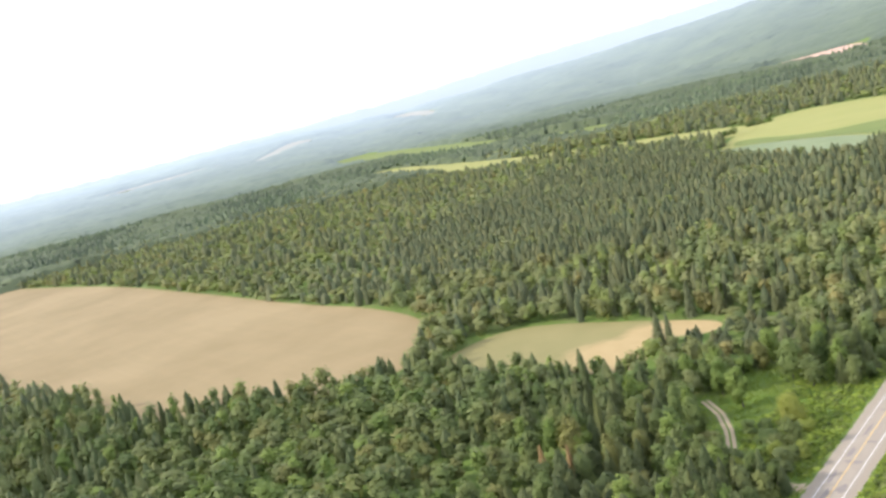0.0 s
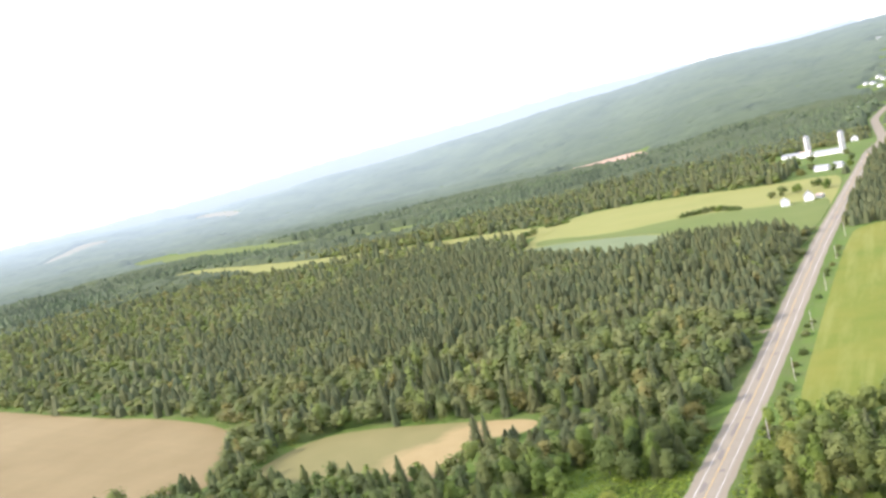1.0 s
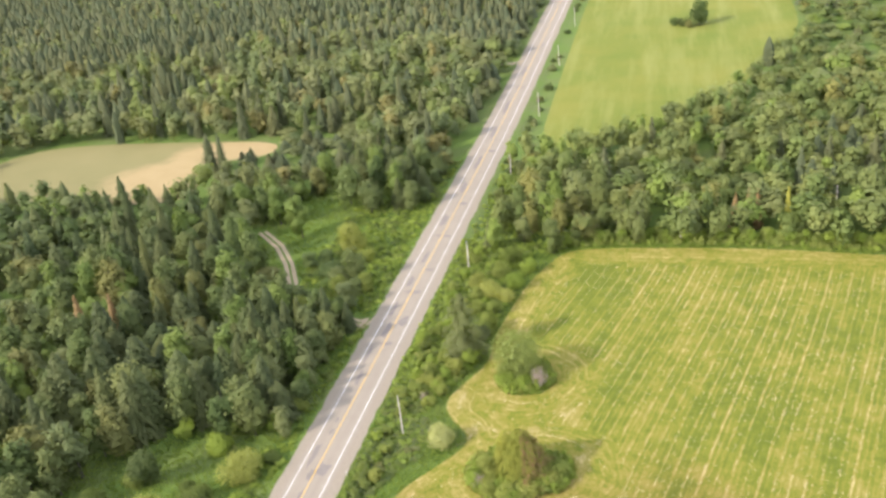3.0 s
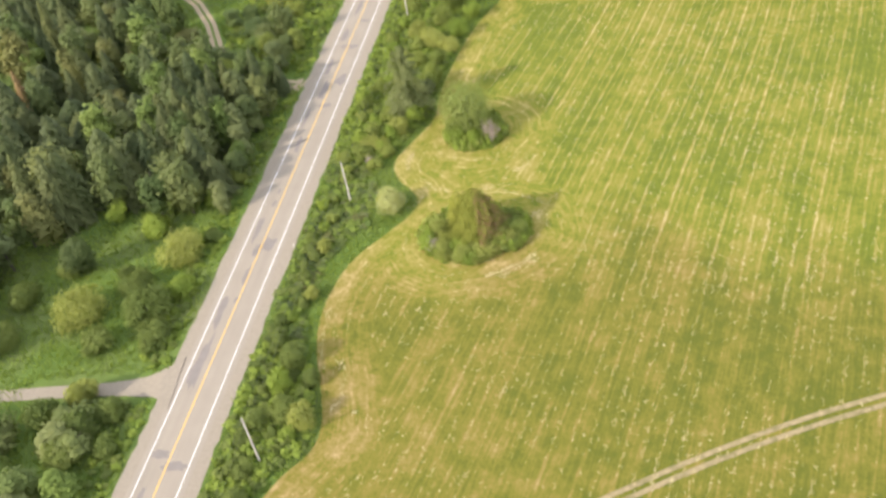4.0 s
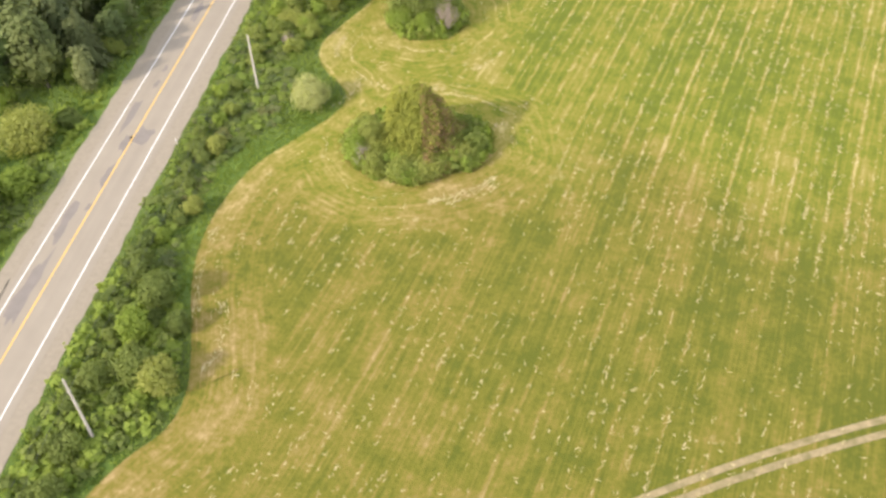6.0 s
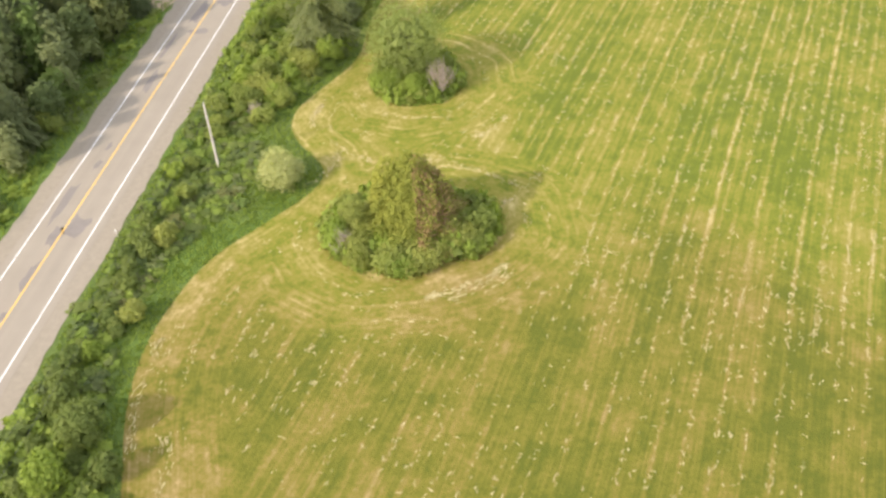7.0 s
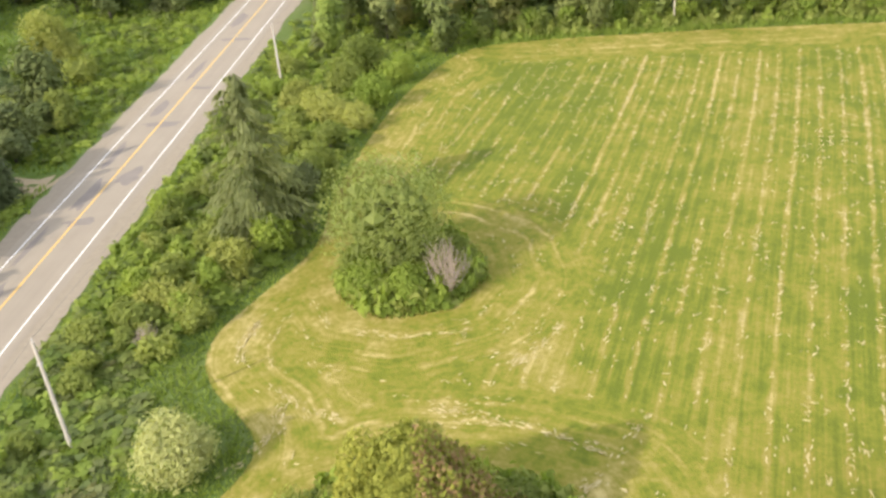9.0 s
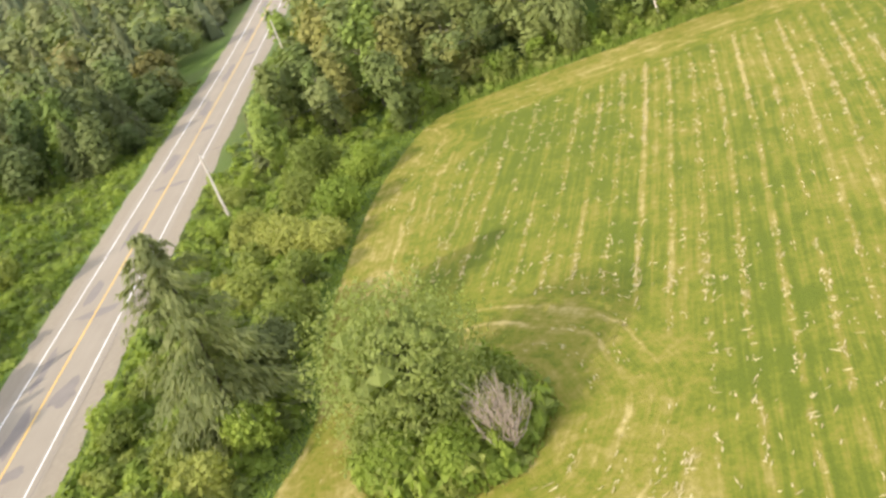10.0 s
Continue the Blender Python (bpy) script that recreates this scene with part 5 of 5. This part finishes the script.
# browning cedars at the edge of the wood
for x, y, h in [(84, 246, 11), (90, 247, 12), (98, 246, 13), (88, 252, 10)]:
    plant("cedar", conifer(g, h, 1.9, 15, 9, 0.2, 0.02, 300, 0.8, 0.4), RUST if h < 12.5 else CEDAR, "slim browning cedar at the edge of the wood", "tree", (x, y), g, (h - 1, 0.12, 0, 1))

# dead trees in the wood
for x, y, h in [(-72.7, 176.3, 13), (-83.0, 176.3, 12)]:
    plant("spruce", conifer(g, h, 2.3, 13, 7, 0.45, 0.10, 240, 0.7, 0.45), RUST, "dead reddish-brown spruce standing in the wood", "tree", (x, y), g, (h - 0.5, 0.13, 0, 1))

# lone tree in the pasture
plant("broadleaf_tree", leafy(g, 13.5, 5.8, 26, 1700, 0.85, -0.08, 0.85), BROADLEAF, "round leafy tree standing alone in the pasture", "tree", (76.0, 474.0), g, (9, 0.3, 6, 3))
for x, y, r, h in [(68.5, 475, 3.4, 4.2), (64.0, 476.5, 3.0, 3.4), (71, 471, 2.6, 3.6)]:
    shrub_at(x, y, r, h, BROADLEAF, "low dark shrub beside the lone pasture tree", 500, 0.7, clumps=8)

# edge shrubs: north of the hay field, by the pasture, on the far fields
for i in range(56):
    x = 38 + i * 2.3 + g.uniform(-1, 1)
    y = float(np.interp(x, [34, 47, 65, 94, 129, 170], [233, 236, 237.5, 237, 233, 229])) + g.uniform(-0.3, 1.5)
    if abs(x - 69) < 2:
        continue
    shrub_at(x, y, g.uniform(1.6, 2.6), g.uniform(2.4, 5.2), BRIGHT_LEAF if i % 2 == 0 else SHRUB, "green shrub along the field's edge", 520, 0.42, clumps=7, group="shrubs along the hay field")
for i in range(20):
    y = g.uniform(262, 600)
    shrub_at(11.5 + g.uniform(-1.5, 2.0), y, g.uniform(1.2, 2.2), g.uniform(1.2, 2.8), BROADLEAF, "dark green shrub below the roadside poles", 260, 0.7, clumps=6, group="shrubs below the poles")
for x, y, r, h in [(-146, 844, 6, 2.2), (-140, 847, 6, 2.6), (-133, 850, 6, 3), (-126, 852, 6, 3.4), (-119, 853, 4, 6), (-113, 850, 6, 3), (-106, 845, 6, 2.6), (-99, 838, 6, 2.2), (-93, 832, 5, 1.8), (-324, 952, 7, 2.6), (-318, 960, 7, 3), (-311, 966, 7, 2.6), (-326, 905, 7, 7), (-332, 900, 6, 5), (-60, 880, 7, 9), (-48, 885, 6, 8), (-30, 888, 7, 11), (-22, 880, 6, 10), (-70, 878, 6, 6), (-64, 1150, 6, 8), (-24, 1150, 6, 9), (-14, 1085, 5, 9), (-88, 1196, 6, 7), (-54, 1060, 5, 8), (-118, 1225, 7, 9), (-60, 1020, 5, 7), (-12, 1030, 4, 8)]:
    shrub_at(x, y, r, h, BROADLEAF, "dark bushes among the far fields and barns", 220, 1.6, clumps=8, group="bushes in the far fields")

# low undergrowth along the road, in the meadow and at the foot of the wood
LOW = [leafy(g, 1.0, 1.0, 3, 46, 0.40, -0.1, 0.9, True, loose=0.4, whole=0.6) for _ in range(8)]
x, y = g.uniform(7.6, 28, 5200), g.uniform(50, 234, 5200)
edge = np.interp(y, [p[1] for p in WEST_EDGE[::-1]], [p[0] for p in WEST_EDGE[::-1]])
keep = (x < edge - np.where((y > 112) & (y < 158), np.interp(y, [112, 120, 140, 158], [4.0, 3.6, 6.5, 5.0]), 2.2)) & (g.random(len(x)) < np.where(y > 152, 1.0, 0.85)) & (np.hypot(x - 23, y - 141.4) > 4.5)
x, y = np.concatenate([x[keep], g.uniform(8.5, 38, 600)]), np.concatenate([y[keep], g.uniform(229, 300, 600)])
keep = ~inside(rounded(F1, 2), x, y)
x, y = x[keep], y[keep]
weeds = (y > 106) & (y < 157)
spots = [(x[~weeds], y[~weeds], 0.5, 1.3), (x[weeds], y[weeds], 0.25, 0.7)]
x, y = g.uniform(-34, -7.8, 2400), g.uniform(60, 300, 2400)
keep = (edge_distance([(-4, 95.8), (-14, 95), (-28, 93)], x, y, False)[0] > 4) & (edge_distance([(-4, 187), (-16, 190), (-26, 196), (-35, 205), (-42, 219)], x, y, False)[0] > 3) & ((x > -13) | ((y > 195) & (y < 262))) & ((y < 140) | (y > 184) | (x > -9.5))
spots.append((x[keep], y[keep], 0.5, 1.1))
x, y = g.uniform(34, 168, 700), g.uniform(0.5, 6.0, 700)
spots.append((x, y + np.interp(x, [34, 47, 65, 94, 129, 170], [231, 233, 234, 234, 230, 227]), 0.7, 1.8))
x, y = g.uniform(28, 52, 3600), g.uniform(124, 175, 3600)
keep = (inside(TREE_ISLE, x, y) & (edge_distance(TREE_ISLE, x, y)[0] > 0.5)) | (inside(CEDAR_ISLE, x, y) & (edge_distance(CEDAR_ISLE, x, y)[0] > 0.8))
spots.append((x[keep], y[keep], 0.61, 2.4))
for (x, y, low, top), label in zip(spots, ("dense green undergrowth between the road and the hay field", "low green weeds on the verge beside the road", "lush bright green herbs along the road and in the meadow", "leafy undergrowth along the northern field edge", "light green undergrowth filling the field thickets")):
    pick = g.integers(0, 3, len(x))
    for k, mat in enumerate((BROADLEAF, ALDER, TALL_GRASS) if top < 0.8 else (ALDER if low < 0.6 else SHRUB, BRIGHT_LEAF, BRIGHT_LEAF if low < 0.65 else SHRUB)):
        who = pick == k
        size = g.uniform(0.8, 1.7, who.sum())
        merged("undergrowth", LOW, g.integers(0, len(LOW), who.sum()), x[who], y[who], size, g.uniform(low, top, who.sum()), mat, label, "undergrowth")

# ---------------------------------------------------------------- grass and hay


def tufts(name, x, y, tall, wide, material, label, blades=3):
    n = len(x)
    z = ground_z(x, y)
    a = g.random((n, blades)) * 2 * math.pi
    h = tall * (0.6 + 0.7 * g.random((n, blades)))
    cx, cy = x[:, None] + g.normal(0, 0.18, (n, blades)), y[:, None] + g.normal(0, 0.18, (n, blades))
    lx, ly = 0.35 * h * g.normal(size=(n, blades)), 0.35 * h * g.normal(size=(n, blades))
    z = np.repeat(z[:, None], blades, 1)
    v = np.stack([np.stack([cx - wide * np.cos(a), cy - wide * np.sin(a), z], -1), np.stack([cx + wide * np.cos(a), cy + wide * np.sin(a), z], -1), np.stack([cx + lx, cy + ly, z + h], -1)], 2).reshape(-1, 3)
    ob = new(name, mesh_of(name, v, np.arange(len(v)).reshape(-1, 3), material, tint=np.repeat(g.random(n), 3 * blades)))
    return tagged(ob, label, "grass", kind="stuff")


x, y = g.uniform(6.9, 42, 64000), g.uniform(40, 236, 64000)
keep = ~inside(rounded(F1, 2), x, y)
tufts("tall_grass", x[keep], y[keep], 0.34, 0.08, TALL_GRASS, "tall green grass and weeds on the verge")
x, y = g.uniform(-62, -6.9, 32000), g.uniform(60, 276, 32000)
keep = (edge_distance([(-4, 95.8), (-14, 95), (-28, 93)], x, y, False)[0] > 3.2) & (edge_distance([(-4, 187), (-16, 190), (-26, 196), (-35, 205), (-42, 219), (-50, 231), (-60, 241)], x, y, False)[0] > 2.0)
tufts("tall_grass", x[keep], y[keep], 0.55, 0.10, TALL_GRASS, "lush green grass and herbs in the roadside meadow")
x, y = g.uniform(28, 54, 9000), g.uniform(123, 176, 9000)
keep = inside(TREE_ISLE, x, y) | inside(CEDAR_ISLE, x, y)
tufts("tall_grass", x[keep], y[keep], 0.55, 0.09, TALL_GRASS, "tall grass round the field thickets")
x, y = g.uniform(34, 172, 14000), g.uniform(228, 242, 14000)
keep = ~inside(rounded(F1, 2), x, y)
tufts("tall_grass", x[keep], y[keep], 0.7, 0.12, TALL_GRASS, "tall grass along the northern field edge")

# wisps of cut hay along the swaths, straight in the open field and bent along its edge and round the thickets
outline = rounded(F1, 2)
WEST_LINE = rounded(WEST_EDGE, 2, False)


def rim_distance(x, y):
    return np.minimum(np.minimum(edge_distance(WEST_LINE, x, y, False)[0], np.maximum(232 - y, 0)), np.minimum(edge_distance(TREE_ISLE, x, y)[0], edge_distance(CEDAR_ISLE, x, y)[0]))


row = np.repeat(np.arange(-24, 76), 560)
v = g.uniform(-20, 240, len(row))
u = ROWS * (row + 0.15 + np.where(g.random(len(row)) < 0.2, 0.43, 0.0)) - 0.5 * np.sin(v * 0.05) + g.normal(0, 0.12, len(row))
u, v = np.repeat(u, 4) + g.normal(0, 0.16, 4 * len(u)), np.repeat(v, 4) + g.normal(0, 0.24, 4 * len(v))
x, y = 0.968 * u + 0.25 * v, -0.25 * u + 0.968 * v
rim = rim_distance(x, y)
dense = 0.5 + 0.5 * np.sin(x * 0.11 + 2 * np.sin(y * 0.07)) * np.sin(y * 0.09 + np.sin(x * 0.13))
keep = inside(outline, x, y) & (rim > 9.0) & ~inside(TREE_ISLE, x, y) & ~inside(CEDAR_ISLE, x, y) & (g.random(len(x)) < (0.10 + 0.62 * dense) * np.where(y < 118, 0.6, 1.0)) & (y > 25)
x, y = x[keep], y[keep]
aim = math.atan2(0.968, 0.25) + g.normal(0, 0.3, len(x)) + np.where(g.random(len(x)) < 0.25, math.pi / 2, 0)
# bent swaths
bx, by = g.uniform(14, 64, 24000), g.uniform(30, 232, 24000)
rim = rim_distance(bx, by)
lane = (rim / 2.3 + 0.12 * np.sin(bx * 0.5) + 0.12 * np.sin(by * 0.4)) % 1.0
keep = inside(outline, bx, by) & (rim > 1.2) & (rim < 10) & ~inside(TREE_ISLE, bx, by) & ~inside(CEDAR_ISLE, bx, by) & (np.abs(lane - 0.2) < 0.2) & (np.sin(bx * 0.35 + 2 * np.sin(by * 0.21)) * np.sin(by * 0.27) > 0.05)
bx, by = bx[keep], by[keep]
gx1, gy1 = rim_distance(bx + 0.2, by) - rim_distance(bx - 0.2, by), rim_distance(bx, by + 0.2) - rim_distance(bx, by - 0.2)
x, y, aim = np.concatenate([x, bx]), np.concatenate([y, by]), np.concatenate([aim, np.arctan2(gx1, -gy1) + g.normal(0, 0.25, len(bx))])
# heaped streaks of straw left at the turns
for line, n in (([(43.6, 122.6), (46, 123.8), (49, 125.6), (51.4, 128.2)], 190), ([(46, 122.4), (48.5, 124.6), (52, 127)], 80), ([(23.8, 153.6), (23.4, 156), (23.9, 158.6)], 60), ([(27.5, 150), (30, 147.6), (33, 146.6)], 60), ([(26, 140.5), (28.5, 144), (28.8, 148)], 50),
                ([(33, 157.2), (37, 156.4), (42, 157.2)], 60), ([(40, 147.5), (46, 146), (52, 143)], 110), ([(46, 153), (48, 155), (49.5, 158)], 60), ([(19, 100), (17.4, 106), (17, 114)], 110), ([(22.5, 92), (24, 96), (22, 102)], 90), ([(50, 139), (53, 142), (55, 147)], 60)):
    p = rounded(line, 2, False)
    q = g.uniform(0, len(p) - 1.001, n)
    k = q.astype(int)
    d = p[k + 1] - p[k]
    at = p[k] + d * (q - k)[:, None] + g.normal(0, 0.28, (n, 2))
    x, y, aim = np.concatenate([x, at[:, 0]]), np.concatenate([y, at[:, 1]]), np.concatenate([aim, np.arctan2(d[:, 1], d[:, 0]) + g.normal(0, 0.3, n)])
n = len(x)
long, wide = g.uniform(0.10, 0.38, n), g.uniform(0.03, 0.075, n)
dx, dy = np.cos(aim), np.sin(aim)
z = ground_z(x, y) + 0.09
corner = [np.stack([x + dx * long * s - dy * wide * q, y + dy * long * s + dx * wide * q, z + 0.07 * g.random(n)], 1) for s, q in ((-1, 0.2), (-0.3, 1), (1, 0.1), (0.3, -1))]
v = np.stack(corner, 1).reshape(-1, 3)
i = 4 * np.arange(n)
tagged(new("hay_wisps", mesh_of("hay_wisps", v, np.concatenate([np.stack([i, i + 1, i + 2], 1), np.stack([i, i + 2, i + 3], 1)]), HAY)), "pale wisps of cut hay in rows", "hay", kind="stuff")

# ---------------------------------------------------------------- poles and wires


def wire(a, b, sag, name="wire"):
    bm = bmesh.new()
    a, b = Vector(a), Vector(b)
    pts = [a.lerp(b, s) - Vector((0, 0, 4 * sag * s * (1 - s))) for s in np.linspace(0, 1, 11)]
    tube(bm, pts, [0.011] * 11, 4)
    me = bpy.data.meshes.new(name)
    bm.to_mesh(me)
    bm.free()
    me.materials.append(CABLE)
    return tagged(new(name, me), "thin dark power cable strung between poles", "cable", "power cables")


def utility_pole(x, y, h, tilt=0.0):
    ob = thing("utility_pole", x, y, float(ground_z(x, y)) - 0.6, "weathered grey-white wooden utility pole beside the field", "utility pole", "utility poles")
    bm = bmesh.new()
    tube(bm, [(0, 0, 0), (tilt * 0.5, 0, h * 0.5), (tilt, 0, h)], [0.17, 0.145, 0.115], 10)
    part("shaft", bm, POLE_WOOD, ob)
    bm = bmesh.new()
    tube(bm, [(tilt, 0, h - 0.02), (tilt, 0, h + 0.12), (tilt, 0, h + 0.16), (tilt, 0, h + 0.26)], [0.03, 0.03, 0.07, 0.05], 8)
    part("insulator", bm, INSULATOR, ob)
    bm = bmesh.new()
    box(bm, tilt - 0.16, -0.16, h - 1.9, tilt + 0.16, 0.16, h - 1.78)
    part("cable_clamp", bm, INSULATOR, ob)
    return Vector((x + tilt, y, float(ground_z(x, y)) - 0.6 + h))


tops = [utility_pole(x, y, {82.0: 11.0, 143.7: 10.0, 218.0: 9.2}.get(y, 10.2), g.uniform(-0.1, 0.1)) for x, y in [(14.2, 20), (14, 82.0), (14, 143.7), (12.4, 218.0), (13.4, 283), (13.4, 350), (13.4, 417), (13.6, 484), (13.6, 551), (13.6, 618), (13.6, 690)]]
for a, b in zip(tops, tops[1:]):
    wire(a + Vector((0, 0, 0.2)), b + Vector((0, 0, 0.2)), 0.9)
    wire(a - Vector((0.17, 0, 1.84)), b - Vector((0.17, 0, 1.84)), 1.1)
east = [tops[3], utility_pole(69.2, 237.6, 9.6), utility_pole(112, 256, 9.6), utility_pole(160, 276, 9.6)]
for a, b in zip(east, east[1:]):
    wire(a + Vector((0, 0, 0.2)), b + Vector((0, 0, 0.2)), 0.9)

# small things along the road and in the pasture
post = thing("marker_post", 6.75, 128.7, float(ground_z(6.75, 128.7)), "short pale wooden marker post at the road's edge", "post")
bm = bmesh.new()
tube(bm, [(0, 0, -0.3), (0, 0, 1.15), (0, 0, 1.25)], [0.07, 0.065, 0.03], 8)
part("shaft", bm, POLE_WOOD, post)
bm = bmesh.new()
box(bm, -0.075, -0.09, 0.85, 0.075, -0.06, 1.08)
part("reflector", bm, WHITE_LINE, post)


def stone_heap(x, y, n, spread, label):
    """A heap of separate stones, standing in for a small unidentified object."""
    ob = thing("stone_heap", x, y, float(ground_z(x, y)), label, "stones")
    for _ in range(n):
        bm = bmesh.new()
        bmesh.ops.create_icosphere(bm, subdivisions=1, radius=0.5)
        s = g.uniform(0.5, 1.5)
        for v in bm.verts:
            v.co = v.co * s * (0.8 + 0.4 * g.random())
            v.co.z *= 0.7
        bmesh.ops.translate(bm, verts=bm.verts, vec=(g.normal(0, spread), g.normal(0, spread * 0.5), 0.25))
        part("stone", bm, CONCRETE, ob)


# invented heaps in place of two small white objects of unknown kind
stone_heap(101.6, 638, 12, 2.2, "heap of pale stones standing in for a white object at the pasture's edge")
stone_heap(20.5, 657, 5, 0.7, "small heap of pale stones standing in for a white object beside the pasture corner")

# ---------------------------------------------------------------- farm and village


def gable(bm_wall, bm_roof, lx, ly, h, ridge, over=0.4):
    """Walls with gables, and a roof with thickness, along y."""
    a, b = lx / 2, ly / 2
    vs = [bm_wall.verts.new(p) for p in [(-a, -b, 0), (a, -b, 0), (a, b, 0), (-a, b, 0), (-a, -b, h), (a, -b, h), (a, b, h), (-a, b, h), (0, -b, h + ridge), (0, b, h + ridge)]]
    for f in ((0, 1, 5, 8, 4), (2, 3, 7, 9, 6), (1, 2, 6, 5), (3, 0, 4, 7)):
        bm_wall.faces.new([vs[i] for i in f])
    slope = ridge / a
    for s in (-1, 1):
        p = [(0, -b - over, h + ridge), (0, b + over, h + ridge), (s * (a + over), b + over, h - over * slope), (s * (a + over), -b - over, h - over * slope)]
        low = [bm_roof.verts.new((x, y, z + 0.02)) for x, y, z in p]
        up = [bm_roof.verts.new((x, y, z + 0.25)) for x, y, z in p]
        bm_roof.faces.new(low)
        bm_roof.faces.new(up[::-1])
        for i in range(4):
            bm_roof.faces.new((low[i], low[(i + 1) % 4], up[(i + 1) % 4], up[i]))


def window_frame(pane, face, mid, low, east):
    """White bars round a window and across it, on an east wall (face is x) or a south wall (face is y)."""
    bm = bmesh.new()
    out = 0.05 if east else -0.05
    for a0, a1, z0, z1 in ((-0.58, -0.48, -0.08, 1.38), (0.48, 0.58, -0.08, 1.38), (-0.48, 0.48, -0.08, 0.0), (-0.48, 0.48, 1.30, 1.38), (-0.48, 0.48, 0.62, 0.68)):
        lo, hi = sorted((face, face + out))
        if east:
            box(bm, lo, mid + a0, low + z0, hi, mid + a1, low + z1)
        else:
            box(bm, mid + a0, lo, low + z0, mid + a1, hi, low + z1)
    part("frame", bm, WHITE_WALL, pane, "white painted window frame")


def house(name, x, y, lx, ly, h, ridge, turn, roof, label, category="house", windows=3, group="", wall=None):
    ob = thing(name, x, y, float(ground_z(x, y)) - 0.2, label, category, group, radians(turn))
    w, r = bmesh.new(), bmesh.new()
    gable(w, r, lx, ly, h, ridge)
    part("wall", w, wall or WHITE_WALL, ob)
    part("roof", r, roof, ob)
    for i in range(windows):
        bm = bmesh.new()
        p = -ly / 2 + ly * (i + 0.5) / windows
        box(bm, lx / 2 - 0.05, p - 0.5, h * 0.35, lx / 2 + 0.04, p + 0.5, h * 0.35 + 1.3)
        pane = part("window", bm, GLASS, ob)
        window_frame(pane, lx / 2 + 0.04, p, h * 0.35, True)
    bm = bmesh.new()
    box(bm, -0.45, ly / 2 - 0.05, 0.2, 0.45, ly / 2 + 0.05, 2.2)
    part("door", bm, GREY_ROOF, ob)
    for i in range(2):
        bm = bmesh.new()
        p = -lx / 4 + lx / 2 * i
        box(bm, p - 0.5, -ly / 2 - 0.04, h * 0.35, p + 0.5, -ly / 2 + 0.05, h * 0.35 + 1.3)
        pane = part("window", bm, GLASS, ob)
        window_frame(pane, -ly / 2 - 0.04, p, h * 0.35, False)
    return ob


house("farmhouse", -48, 806, 7, 7, 4.6, 2.8, 12, METAL_ROOF, "white farmhouse with pale roof beside the crop field")
house("farmhouse", -30, 817, 8, 9, 5.0, 3.6, 8, GREY_ROOF, "white gabled farmhouse with grey roof near the road")
house("shed", -22, 826, 4.5, 6, 2.6, 1.6, 60, RUST_ROOF, "small shed with a weathered roof behind the farmhouse", "shed", 1)
house("barn", -40, 1036, 8, 15, 3.6, 2.6, 70, METAL_ROOF, "white barn with pale metal roof near the road", "barn", 3)
house("barn", -24, 1041, 7, 9, 3.6, 2.6, 70, METAL_ROOF, "short white outbuilding beside the barn", "barn", 2)
house("barn", -96, 1252, 11, 27, 3.0, 2.6, 78, METAL_ROOF, "long white dairy barn with pale metal roof", "barn", 8)
house("barn", -50, 1212, 11, 32, 3.2, 3.0, 72, METAL_ROOF, "long white cattle barn between the silos", "barn", 8)
house("barn", -77, 1224, 9, 13, 4.5, 3.4, 72, RUST_ROOF, "barn wing with a reddish roof beside a silo", "barn", 3)


def silo(x, y, r, h):
    ob = thing("silo", x, y, float(ground_z(x, y)) - 0.3, "tall pale concrete silo with domed cap beside the barn", "silo", "silos of the farm")
    bm = bmesh.new()
    tube(bm, [(0, 0, 0), (0, 0, h)], [r, r], 24)
    part("shell", bm, CONCRETE, ob)
    bm = bmesh.new()
    tube(bm, [(0, 0, h)] + [(0, 0, h + r * 0.75 * math.sin(a)) for a in (0.05, 0.4, 0.8, 1.2, 1.5)], [r * 1.03] + [r * 1.03 * math.cos(a) for a in (0.05, 0.4, 0.8, 1.2, 1.5)], 24)
    part("dome", bm, METAL_ROOF, ob)
    for i in range(6):
        bm = bmesh.new()
        z = h * (i + 0.7) / 6.5
        tube(bm, [(0, 0, z), (0, 0, z + 0.25)], [r * 1.02, r * 1.02], 24)
        part("hoop", bm, GREY_ROOF, ob)
    bm = bmesh.new()
    box(bm, -0.6, -r - 0.8, 0, 0.6, -r + 0.1, h + 0.6)
    part("chute", bm, METAL_ROOF, ob)


silo(-75, 1236, 3.6, 24)
silo(-31, 1196, 3.6, 25)

for k, (x, y) in enumerate(VILLAGE):
    dist = abs(x - float(np.interp(y, FAR_ROAD[:, 1], FAR_ROAD[:, 0])))
    if dist < 18:
        x += 20 if x > 0 else -20
    house("village_house", x, y, 7 + g.uniform(0, 2), 9 + g.uniform(0, 4), 4.2, 2.8, g.uniform(0, 180), [METAL_ROOF, METAL_ROOF, GREY_ROOF][k % 3], "small white house along the hillside road", "house", 3, "houses of the hill village")
